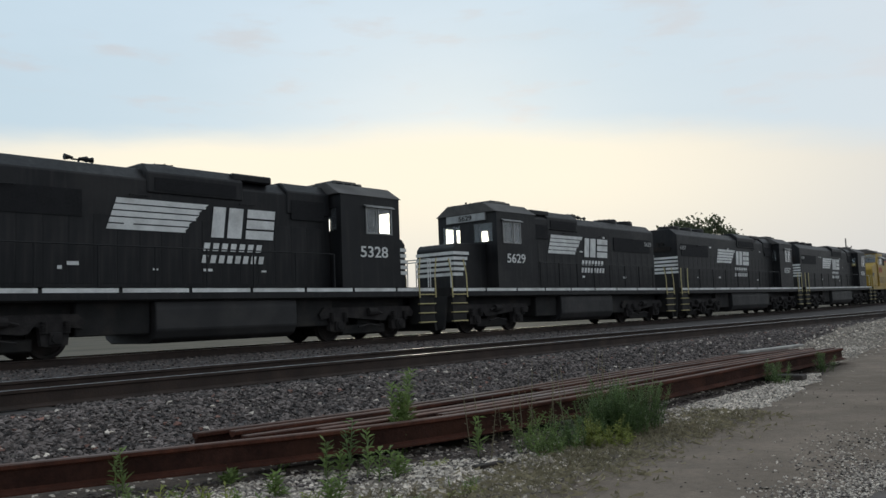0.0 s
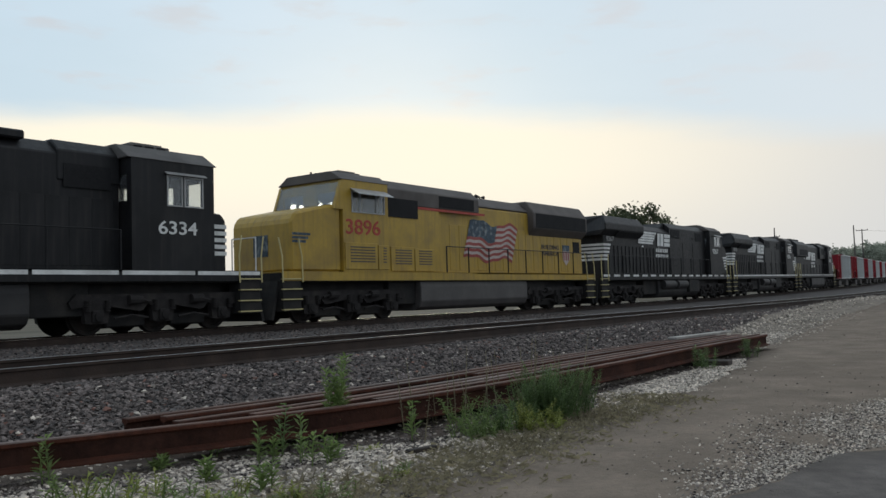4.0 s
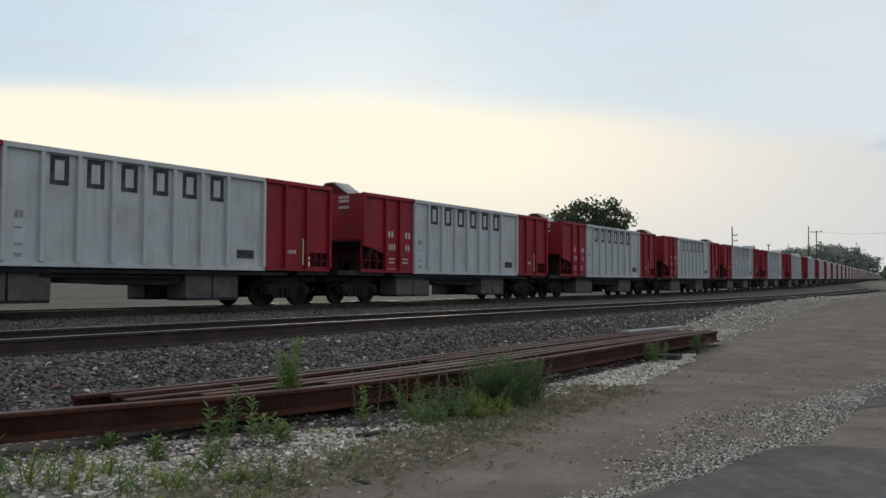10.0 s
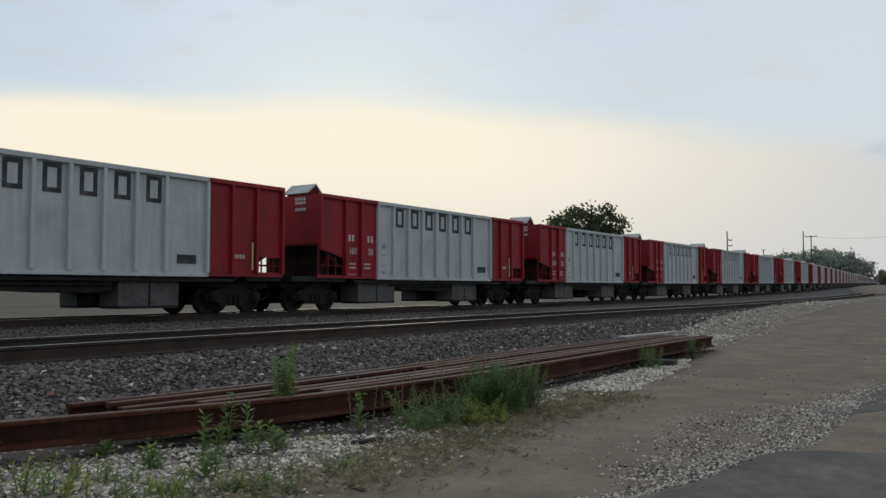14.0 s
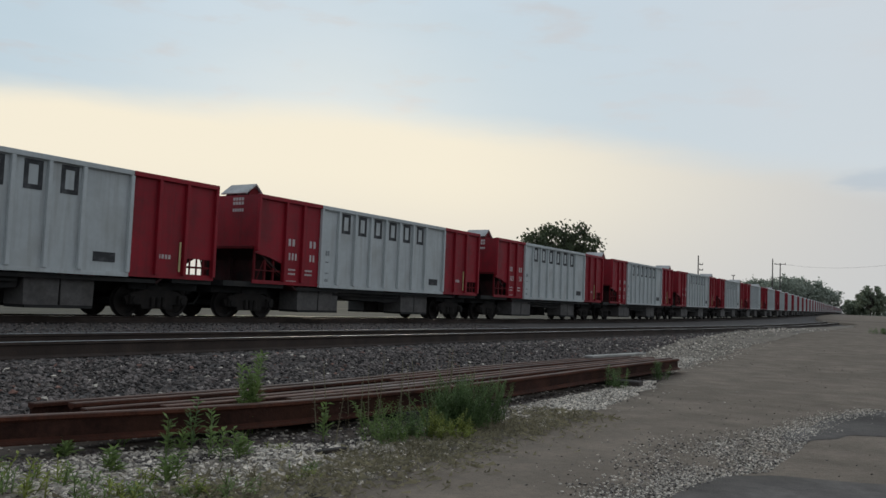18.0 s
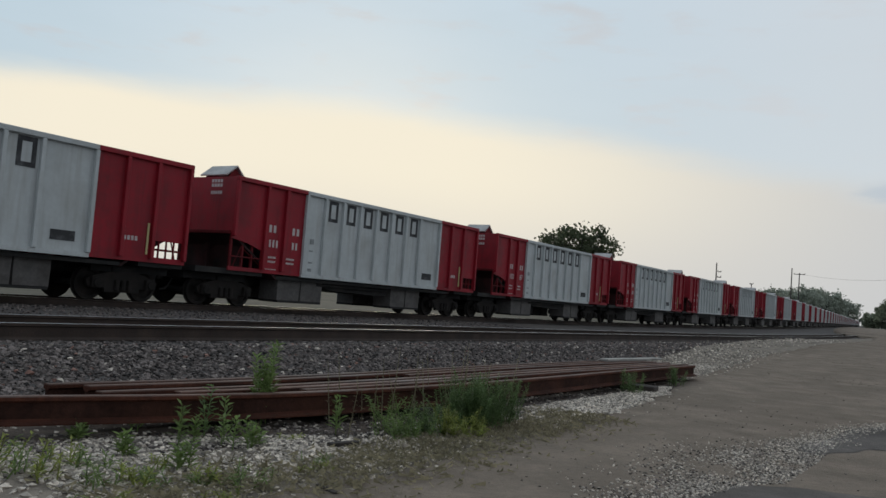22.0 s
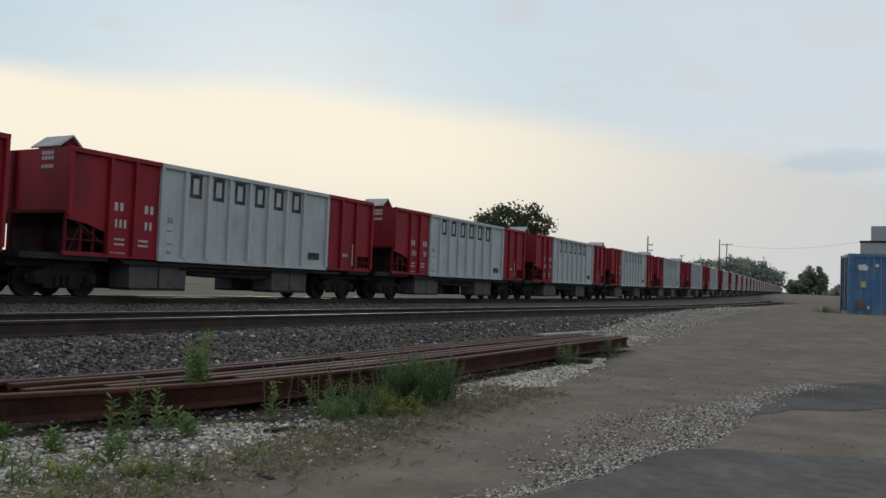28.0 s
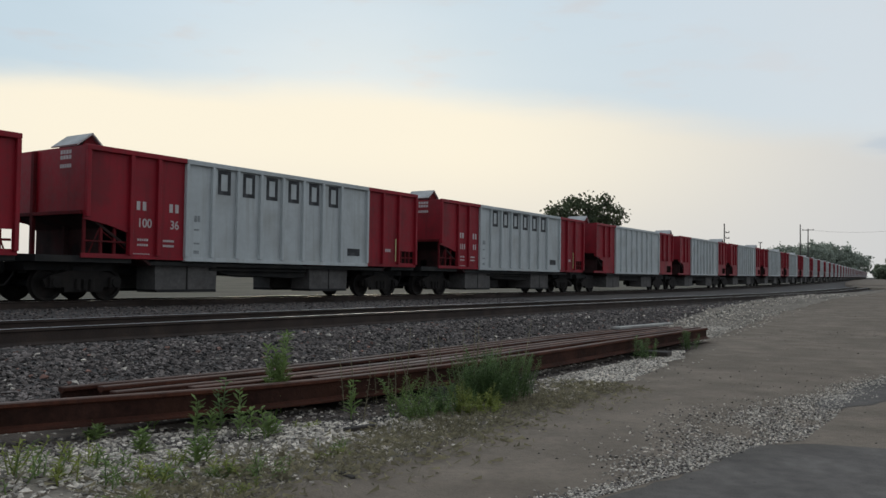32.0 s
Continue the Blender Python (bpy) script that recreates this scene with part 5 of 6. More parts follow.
        if sx < 0:
            part("inner_bulkhead", box(B(), min(xe - sx * 0.55, xe - sx * 0.59), max(xe - sx * 0.55, xe - sx * 0.59), -hw + 0.1, hw - 0.1, 1.15, 1.95), BLACKRED, e)
        part("draft_box", box(B(), min(sx * 5.4, sx * 7.9), max(sx * 5.4, sx * 7.9), -0.95, 0.95, 0.8, 1.0), DARK, e)
        if detail and sx < 0:
            part("centre_plate", box(B(), min(xe - sx * 1.6, xe - sx * 0.42), max(xe - sx * 1.6, xe - sx * 0.42), -0.06, 0.06, 1.02, 2.1), BLACKRED, e)
        if detail:
            part("end_platform", box(B(), min(sx * 7.95, xe - sx * 1.5), max(sx * 7.95, xe - sx * 1.5), -hw + 0.08, hw - 0.08, WAG_BOT - 0.12, WAG_BOT + 0.05), DARK, e)
        if detail:
            if sx < 0:
                part("end_post", box(B(), xe - 0.1, xe, 0.6, 0.74, 1.2, WAG_TOP - 0.02, 0.01), CARREDDARK, e, "dark upright post on the end wall")
                part("end_beam", box(B(), xe - 0.1, xe - 0.003, -hw + 0.05, hw - 0.05, 2.26, 2.36, 0.01), CARREDDARK, e)
            part("brake_cylinder", rod(B(), (xe - sx * 1.2, -0.4, 1.35), (xe - sx * 0.55, -0.4, 1.35), 0.17, 12), DARK, e)
            part("brake_pipe", bent(B(), [(xe - sx * 0.2, -1.45, 1.15), (xe - sx * 0.5, -1.5, 1.9), (xe - sx * 1.5, -1.45, 1.3)], 0.02), CARREDDARK, e)
        if detail:
            coupler(e, sx * (CAR_L / 2 - 0.35), sx)
    part("centre_sill", box(B(), -7.4, 7.4, -0.22, 0.22, 0.72, 1.12), DARK, e)
    part("body_floor", box(B(), WAG_X0 + 2.1, WAG_X1 - 2.1, -hw + 0.06, hw - 0.06, 0.98, 1.08), DARK, e)
    part("load", grid_load(), BALLAST, e, "load of grey ballast stone")
    # discharge chutes
    for a, b in ((-4.33, -2.1), (2.0, 4.0)):
        for sy in (-1, 1) if detail else (-1,):
            mid = (a + b) / 2
            part("hopper_chute", prism(B(), [(a, 1.1), (a + 0.02, 0.3), (mid - 0.04, 0.26), (mid - 0.02, 1.1)], sy * 0.95 - 0.42, sy * 0.95 + 0.42), CHUTE, e, "worn grey discharge chute")
            part("hopper_chute", prism(B(), [(mid + 0.02, 1.1), (mid + 0.04, 0.26), (b - 0.02, 0.3), (b, 1.1)], sy * 0.95 - 0.42, sy * 0.95 + 0.42), CHUTE, e, "worn grey discharge chute")
            if detail:
                part("outlet_gate", box(B(), a + 0.05, b - 0.05, sy * 0.95 - 0.45, sy * 0.95 + 0.45, 0.22, 0.3), DARK, e)
    # shallow dark block added as underframe between the chutes, no machinery
    part("gate_engine", prism(B(), [(-2.05, 1.1), (-2.0, 0.84), (-1.5, 0.74), (0.4, 0.70), (1.2, 0.66), (1.9, 0.72), (1.95, 1.1)], -1.25, 1.25), DARK, e)
    if detail:
        part("gate_shaft", rod(B(), (-2.4, -1.36, 0.9), (1.8, -1.36, 0.9), 0.05, 8), DARK, e)
    # peaked cover plate over the end that leads, its ridge along or across the wagon
    top, x = WAG_TOP, WAG_X0 + (0.3 if crosswise else 0.0)
    if crosswise:
        bent_ = [(x - 0.05, top + 0.12), (x + 0.42, top + 0.48), (x + 0.92, top), (x + 0.86, top - 0.01), (x + 0.42, top + 0.43), (x - 0.02, top + 0.09)]
        part("cover_plate", prism(B(), bent_, -0.8, 0.4), COVERSTEEL, e, "peaked bare-steel cover plate over the rim")
        for y in (-0.72, 0.32):
            part("cover_gable", prism(B(), [(x + 0.08, top), (x + 0.34, top + 0.42), (x + 0.84, top)], y - 0.02, y + 0.02), CARREDDARK, e)
    else:
        tent = [(-0.92, top + 0.02), (-0.2, top + 0.48), (0.2, top + 0.48), (0.92, top + 0.02), (0.88, top), (0.18, top + 0.44), (-0.18, top + 0.44), (-0.88, top)]
        part("cover_plate", prism(B(), tent, x + 0.02, x + 0.85, "x"), COVERSTEEL, e, "peaked bare-steel cover plate over the rim")
        part("cover_gable", prism(B(), [(-0.84, top), (-0.18, top + 0.43), (0.18, top + 0.43), (0.84, top)], x + 0.06, x + 0.1, "x"), CARREDDARK, e)
    part("cover_beam", box(B(), WAG_X0 + 0.08, WAG_X0 + 1.2, -1.5, 1.5, top - 0.14, top - 0.01), CARRED, e)
    truck(e, -6.33, (-0.86, 0.86), 0.45, "car", not detail)
    truck(e, 6.33, (-0.86, 0.86), 0.45, "car", not detail)
    return e


LOADS = {}


def grid_load():
    if "load" not in LOADS:
        me = grid(WAG_X0 + 0.1, WAG_X1 - 0.1, 30, -WAG_HW + 0.06, WAG_HW - 0.06, 8,
                  lambda x, y: 3.1 - 0.5 * (y / 1.6) ** 2 - 0.4 * abs(math.sin(x * 0.8)) + 0.1 * noise.noise((x, y * 2, 0)))
        me.materials.append(BALLAST)
        LOADS["load"] = me
    return LOADS["load"]


# couplings along the train, metres from the last locomotive's rear
COUPLED = [-170.4, -151.9, -133.0, -111.45, -89.4, -67.2, -44.25, -21.8, 0.3]
black_square = "black diesel locomotive with white sill stripes"
TRAIN = []          # thing, middle along the train, turned about


def joined(ob, k, turned):
    TRAIN.append((ob, (COUPLED[k] + COUPLED[k + 1]) / 2, turned))


def unit_len(k):
    return COUPLED[k + 1] - COUPLED[k]


joined(emd_loco(unit_len(0), False, "5328", False, black_square + ", four axles", (-1.9, 2.7), (-2.75, 2.15), (-6.2, -1.1), (-1.9, 1.1)), 0, False)
joined(emd_loco(unit_len(1), False, "5629", True, black_square + ", running cab first", (-2.8, 1.6), (-1.6, 3.15), (-6.4, -4.8, -1.0), (-0.6, 1.9), 2.85), 1, True)
joined(emd_loco(unit_len(2), True, "6357", False, black_square + ", long six-axle type", (-2.8, 3.6), (-3.65, 1.35), (-8.2, -6.5, -4.8), (-0.5, 2.6)), 2, False)
joined(emd_loco(unit_len(3), True, "6334", False, black_square + ", coupled behind its twin", (-2.8, 3.6), (-3.35, 1.55), (-8.2, -6.5, -4.8), (-0.5, 2.6)), 3, False)
joined(yellow_loco(unit_len(4), "3896", "faded yellow diesel locomotive with a grey roof and painted flag"), 4, True)
joined(ge_loco(unit_len(5), "9267", "black wide-cab diesel locomotive with flared radiator roof", (-4.9, -0.1)), 5, False)
joined(ge_loco(unit_len(6), "9010", "black wide-cab diesel locomotive with flared radiator roof", (-4.9, -0.1), "line"), 6, False)
joined(comfort_loco(unit_len(7), "6780", "black wide-cab diesel locomotive ahead of the red wagons", (-3.7, 1.15)), 7, False)

FIRST_CAR, N_CARS, N_DETAIL = 0.38, 58, 25
wagon_a, wagon_b, wagon_c = ballast_wagon(True), ballast_wagon(False, True), ballast_wagon(True, True)
FIRST_CROSS = 5      # from this wagon on the cover plates stand crosswise
NUMBERS = {0: ("102", "79"), 2: ("102", "51"), 15: ("101", "08"), 22: ("102", "93"), 3: ("102", "97"), 5: ("101", "30"), 16: ("103", "37"), 20: ("101", "93"), 4: ("102", "53"), 10: ("103", "58"), 11: ("101", "32"), 14: ("102", "87"), 17: ("101", "66"), 21: ("103", "10"), 23: ("100", "36")}
for i in range(N_CARS):
    src = wagon_a if i < FIRST_CROSS else wagon_c if i < N_DETAIL else wagon_b
    ob = src if i in (0, FIRST_CROSS, N_DETAIL) else copy_thing(src, Matrix())
    TRAIN.append((ob, FIRST_CAR + CAR_L * (i + 0.5), False))
for i, (ob, mid, turned) in enumerate(TRAIN[8:8 + N_DETAIL]):
    if i in NUMBERS:
        a, b = NUMBERS[i]
        lettering(a, 0.34, MARKS, ob, side_pose(PAL0 - 1.34, 2.12, -WAG_HW - 0.006), wide=0.92)
        lettering(b, 0.34, MARKS, ob, side_pose(PAL0 - 0.34, 2.12, -WAG_HW - 0.006), wide=0.92)
    else:
        bars(ob, "number_stencil", PAL0 - 1.57, PAL0 - 1.1, 2.0, 2.24, -WAG_HW - 0.006, 3, MARKS, True, 0.5)
        bars(ob, "number_stencil", PAL0 - 0.5, PAL0 - 0.17, 2.0, 2.24, -WAG_HW - 0.006, 2, MARKS, True, 0.5)

# ---- rails stacked beside the track ----


def rail_piece(line, x0, x1, prof, mat, name):
    """A rail profile carried along a gently bent line in the plan."""
    n, m = len(prof), 34
    vs, fs = [], []
    for i in range(m + 1):
        x = x0 + (x1 - x0) * i / m
        for d, z in prof:
            vs.append((x - x0, line(x) - line(x0) + d, z))
    for i in range(m):
        for k in range(n):
            fs.append((i * n + k, i * n + (k + 1) % n, (i + 1) * n + (k + 1) % n, (i + 1) * n + k))
    fs += [tuple(range(n))[::-1], tuple(m * n + k for k in range(n))]
    me = bpy.data.meshes.new(name)
    me.from_pydata(vs, [], fs)
    me.materials.append(mat)
    return me


def eased(table, x):
    """A bend through the points of a table, smoothed over half a metre either way."""
    return sum(along(table, x + k * 0.2) for k in range(-3, 4)) / 7


HEAD = [(0.037, 0.178), (0.037, 0.156), (0.012, 0.141), (-0.012, 0.141), (-0.037, 0.156), (-0.037, 0.178)]
TOP = [(0.034, 0.186), (0.037, 0.178), (-0.037, 0.178), (-0.034, 0.186)]
WEB = [(0.011, 0.141), (0.009, 0.036), (-0.009, 0.036), (-0.011, 0.141)]
FOOT = [(0.011, 0.036), (0.03, 0.023), (0.076, 0.01), (0.076, 0.0), (-0.076, 0.0), (-0.076, 0.01), (-0.03, 0.023), (-0.011, 0.036)]


def stacked(line, x0, x1, z):
    e = new("rail_length")
    e.matrix_world = pose(x0, line(x0), z)
    part("rail_head", rail_piece(line, x0, x1, HEAD, STACKRUST, "rail_head"), STACKRUST, e)
    part("worn_top", rail_piece(line, x0, x1, TOP, STACKHEAD, "worn_top"), STACKHEAD, e, "worn running surface with a painted-in highlight")
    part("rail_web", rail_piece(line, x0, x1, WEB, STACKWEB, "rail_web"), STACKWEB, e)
    part("rail_foot", rail_piece(line, x0, x1, FOOT, STACKRUST, "rail_foot"), STACKRUST, e)
    return tagged(e, "rusty steel rail lying in a stack beside the tracks", "rail", "stacked rails")


STACK_Z = -0.265
FRONT = [(0, 6.5), (2.0, 5.8), (2.9, 5.44), (3.85, 5.08), (4.5, 4.84), (5.6, 4.65), (7, 4.54), (9, 4.5), (11.3, 4.54), (15.15, 4.5)]
MIDDLE = [(3.7, 5.36), (5, 5.16), (7, 5.08), (10, 5.10), (15.2, 4.98)]
REAR = [(3.6, 5.84), (5, 5.64), (7, 5.6), (10, 5.68), (13, 5.6), (15.4, 5.46)]


def front_line(x):
    return eased(FRONT, x)


# bare dark soil under and before the stacked rails
ribbon("soil_strip", lambda x: front_line(x) - 0.12 - 0.35 * min(1, max(0, (x - 3.9) / 1.2)) + wob(x, 21, 0.16), lambda x: 7.2, -2, 15.5, 90, 20, 0.006, SOIL, "dark bare soil and grit under the stacked rails", "soil")
stacked(front_line, 0.4, 15.15, STACK_Z)
for k, x0, x1 in ((0, 3.74, 15.2), (1, 4.25, 14.8), (2, 5.3, 15.3)):
    stacked(lambda x, k=k: eased(MIDDLE, x) - 0.155 * k, x0, x1, STACK_Z)
for k, x0, x1 in ((0, 3.65, 15.35), (1, 3.85, 14.9), (2, 7.4, 15.0)):
    stacked(lambda x, k=k: eased(REAR, x) - 0.16 * k, x0, x1, STACK_Z)


def timber(name, x, y, z, rz, sx, sy, sz, label):
    ob = new(name, mesh_of(name, box(B(), -sx / 2, sx / 2, -sy / 2, sy / 2, 0, sz, min(0.012, sz * 0.15)), TIE))
    ob.matrix_world = pose(x, y, z, 0, 0, rz)
    return tagged(ob, label, "timber")


timber("wooden_sleeper", 11.85, 4.95, -0.42, 4, 0.26, 1.75, 0.155, "dark weathered wooden sleeper under the stacked rails")
timber("wooden_sleeper", 6.6, 5.2, -0.42, -3, 0.24, 1.5, 0.155, "dark weathered wooden sleeper under the stacked rails")
timber("wood_scrap", 4.78, 3.95, -0.35, -12, 0.26, 0.06, 0.035, "dark scrap of wood lying in pale gravel")
timber("wood_scrap", 3.64, 3.12, -0.35, 70, 0.2, 0.035, 0.03, "short weathered stick on the dirt edge")
plank = timber("grey_plank", 14.5, 5.40, STACK_Z + 0.187, -5, 2.2, 0.16, 0.04, "pale weathered plank lying on the stacked rails")
plank.data.materials[0] = GREYWOOD

# ---- sleepers of the nearer track ----
tie_mesh = mesh_of("tie", box(B(), -0.115, 0.115, -1.3, 1.3, -0.17, 0.0, 0.01), TIE)
for i in range(150):
    s = -4 + i * 0.52
    x, y, a = track(s, NEAR_OFF)
    t = part("tie", tie_mesh, TIE, near_track, at=pose(x, y + 0.03 * math.sin(i * 2.3), NEAR_Z - 0.188 + rise(x), 0, 0, math.degrees(a)))

# ---- loose stone ----


def stones(name, n, place, size, mat, label, seed):
    """Small angular stones in one mesh."""
    rnd = random.Random(seed)
    base = [Vector(v) for v in ((1, 0, 0), (-1, 0, 0), (0, 1, 0), (0, -1, 0), (0, 0, 0.8), (0, 0, -0.8))]
    tri = [(0, 2, 4), (2, 1, 4), (1, 3, 4), (3, 0, 4), (2, 0, 5), (1, 2, 5), (3, 1, 5), (0, 3, 5)]
    vs, fs = [], []
    for _ in range(n):
        x, y, z = place(rnd)
        s = size * rnd.uniform(0.45, 1.25)
        m = Euler((rnd.uniform(-0.6, 0.6), rnd.uniform(-0.6, 0.6), rnd.uniform(0, 6.28))).to_matrix()
        sc = (s * rnd.uniform(0.8, 1.3), s * rnd.uniform(0.6, 1.0), s * rnd.uniform(0.5, 0.9))
        k = len(vs)
        for b in base:
            q = m @ Vector((b.x * sc[0] * rnd.uniform(0.7, 1.2), b.y * sc[1] * rnd.uniform(0.7, 1.2), b.z * sc[2]))
            vs.append((x + q.x, y + q.y, z + q.z + s * 0.2))
        fs += [(a + k, b + k, c + k) for a, b, c in tri]
    me = bpy.data.meshes.new(name)
    me.from_pydata(vs, [], fs)
    me.materials.append(mat)
    return tagged(new(name, me), label, "stones", kind="stuff")


def bed_height(off):
    for (a, za), (b, zb) in zip(BED, BED[1:]):
        if b <= off <= a:
            return za + (zb - za) * (a - off) / (a - b)
    return -0.5


def on_bed(lo, hi, s0, s1, power):
    def f(rnd):
        s = s0 + (s1 - s0) * rnd.random() ** power
        off = rnd.uniform(lo, hi)
        x, y, a = track(s, off)
        return x, y, bed_height(off) + rise(x)
    return f


stones("ballast_stones", 60000, on_bed(-15.2, -12.9, 2, 45, 1.6), 0.034, STONE, "loose grey and brown ballast stones on the track shoulder", 3)
stones("ballast_stones", 16000, on_bed(-12.9, -10.0, 4, 40, 1.5), 0.034, STONE, "loose grey ballast stones between the rails", 4)


def on_verge(rnd):
    while True:
        x = 1.5 + 18 * rnd.random() ** 1.9 if rnd.random() < 0.86 else 1.5 - 9 * rnd.random() ** 1.6
        y = rnd.uniform(2.6, 5.9)
        e = y - dirt_left(x)
        keep = 1.0 if e > 0.5 else 0.62 if e > 0.25 else 0.3 if e > 0.05 else 0.1 if e > -0.15 else 0.02 if e > -0.4 else 0.004
        soil = front_line(x) - y       # bare soil in front of the rail
        if x < 15 and soil < 0.12 + 0.35 * min(1, max(0, (x - 3.9) / 1.2)):
            keep *= 0.1
        keep *= min(1, max(0.12, 0.62 + 1.3 * noise.noise((x * 1.4, y * 1.6, 4))))
        if x > 5.2:
            keep *= 0.6 if x < 8.2 else 1.0
            if 8.2 < x < 12.6 and e > 0.05 and soil > 0.2:
                keep = 0.95
        if rnd.random() < keep:
            return x, y, ground_z(x, y)


stones("limestone_chips", 38000, on_verge, 0.024, LIME, "pale limestone chips on the ground beside the rails", 5)


def on_edge(rnd):
    while True:
        x = 2.5 + 6.6 * rnd.random()
        a, b = along(GRAVEL_LOW, x), along(GRAVEL_EDGE, x)
        y = a - 0.04 + abs(rnd.gauss(0, max(0.07, (b - a) * 0.72)))
        if rnd.random() < 0.75 + 1.2 * noise.noise((x * 2.0, y * 2.5, 8)):
            return x, y, ground_z(x, y) + 0.016


stones("edge_gravel", 3500, on_edge, 0.0115, STONE, "darker loose gravel along the asphalt edge", 37)
stones("edge_gravel", 8000, on_edge, 0.0115, LIME, "pale loose gravel along the asphalt edge", 6)


def on_lane(rnd):
    x = 2.5 + 30 * rnd.random() ** 1.6
    return x, rnd.uniform(-3, dirt_left(x)), ground_z(x, 1) + 0.012


stones("lane_grit", 2200, on_lane, 0.012, STONE, "scattered grit on the dirt lane", 7)


def far_patch(rnd):
    x = rnd.uniform(15, 48)
    y = 6.9 + rnd.gauss(0, 0.55)
    return x, y, max(ground_z(x, min(y, 7.6)), -0.4)


stones("ballast_stones", 15000, on_bed(-10.0, -0.95, -4, 34, 1.3), 0.04, STONE, "loose grey ballast between the two tracks", 35)
stones("ballast_stones", 700, on_bed(-15.2, -12.9, 2, 30, 1.4), 0.04, LIME, "pale stones scattered over the ballast shoulder", 31)
stones("ballast_stones", 500, on_bed(-15.2, -12.9, 2, 30, 1.4), 0.042, PINKSTONE, "pinkish stones scattered over the ballast shoulder", 32)


def on_soil(rnd):
    x = 1.3 + 12 * rnd.random() ** 1.8
    y = front_line(x) + 0.12 - 0.8 * rnd.random() ** 0.8
    return x, y, ground_z(x, y)


stones("soil_grit", 15000, on_soil, 0.017, STONE, "dark grit and small stones before the front rail", 33)


def on_seam(rnd):
    x = rnd.uniform(8.2, 11.5)
    y = along(STRIP_TOP, x) + rnd.gauss(0.02, 0.12)
    return x, y, ground_z(x, y) + 0.02


stones("edge_gravel", 1800, on_seam, 0.011, LIME, "thin loose gravel along the asphalt edge", 34)


def by_sleeper(rnd):
    while True:
        x = rnd.uniform(8.0, 12.9)
        a, b = dirt_left(x) + 0.03, front_line(x) - 0.22
        y = a + (b - a) * rnd.random() ** 0.8
        if b > a and rnd.random() < 0.55 + 1.3 * noise.noise((x * 1.1, y * 1.9, 6)):
            return x, y, ground_z(x, y) + 0.008


stones("limestone_chips", 4600, by_sleeper, 0.022, LIME, "pale limestone chips beside the front rail", 38)


def stack_end(rnd):
    x = 14.6 + 12 * rnd.random() ** 1.4
    y = rnd.uniform(max(4.55, dirt_left(x) - 0.35), 7.0)
    return x, y, verge_z(x, y) + 0.005


stones("limestone_chips", 1500, stack_end, 0.03, LIME, "pale limestone chips spread beyond the end of the stack", 36)
stones("limestone_chips", 900, far_patch, 0.04, LIME, "pale limestone chips along the ballast foot", 8)

# ---- weeds ----


def leaf_quad(vs, fs, base, direction, length, width, droop):
    d = Vector(direction).normalized()
    side = d.cross(Vector((0, 0, 1)))
    side = side.normalized() if side.length > 1e-3 else Vector((1, 0, 0))
    k = len(vs)
    p = Vector(base)
    m = p + d * length * 0.5 + Vector((0, 0, -droop * 0.2))
    e = p + d * length + Vector((0, 0, -droop))
    for v in (p, m + side * width, e, m - side * width):
        vs.append(tuple(v))
    fs.append((k, k + 1, k + 2, k + 3))


def weed(x, y, h, stems, spread, seed, label, leafmat, density=30, leaf=0.12, width=0.011, stemmat=None, kindname="weed", lean=0.08, rise=(0.3, 0.9)):
    rnd = random.Random(seed)
    z0 = ground_z(x, y) - 0.01 if y < 7 else -0.3
    e = new(kindname)
    e.matrix_world = pose(x, y, z0)
    tagged(e, label, "weed", "weeds beside the tracks")
    bm, vs, fs = B(), [], []
    for s in range(stems):
        hh = h * rnd.uniform(0.6, 1.0)
        bx, by = rnd.gauss(0, spread), rnd.gauss(0, spread)
        tx, ty = bx + rnd.gauss(0, lean) * hh, by + rnd.gauss(0, lean) * hh
        rod(bm, (bx, by, 0), ((bx + tx) / 2, (by + ty) / 2, hh * 0.5), 0.005, 5, 0.004)
        rod(bm, ((bx + tx) / 2, (by + ty) / 2, hh * 0.5), (tx, ty, hh), 0.004, 5, 0.0015)
        n = int(density * hh / h)
        for i in range(n):
            u = 0.15 + 0.85 * i / n
            a = i * 2.4 + rnd.uniform(-0.4, 0.4)
            L = leaf * (1.15 - 0.5 * u) * rnd.uniform(0.7, 1.2)
            p = (bx + (tx - bx) * u, by + (ty - by) * u, hh * u)
            leaf_quad(vs, fs, p, (math.cos(a), math.sin(a), rnd.uniform(*rise)), L, width * rnd.uniform(0.7, 1.2), L * rnd.uniform(0.1, 0.5))
    tagged(part("stem", bm, stemmat or leafmat, e), kind="stuff" if stems > 1 else "")
    me = bpy.data.meshes.new("foliage")
    me.from_pydata(vs, [], fs)
    me.materials.append(leafmat)
    part("foliage", me, leafmat, e)
    return e


FRONT_WEEDS = [(3.99, 5.17, 0.26), (3.95, 4.69, 0.34), (4.06, 4.68, 0.23), (4.14, 4.48, 0.3), (4.24, 4.72, 0.39), (4.12, 4.26, 0.26), (4.23, 4.27, 0.18), (2.82, 5.32, 0.35), (3.46, 5.09, 0.09), (5.12, 4.3, 0.43), (3.37, 4.48, 0.15), (3.38, 3.97, 0.18)]
LOW_WEEDS = [(2.95, 3.91, 0.09), (3.03, 3.8, 0.08), (2.67, 4.66, 0.16), (2.67, 4.44, 0.13), (2.99, 4.57, 0.11), (2.66, 4.87, 0.13), (2.72, 4.31, 0.1), (3.03, 4.31, 0.09), (3.29, 3.68, 0.07), (2.83, 3.93, 0.1)]
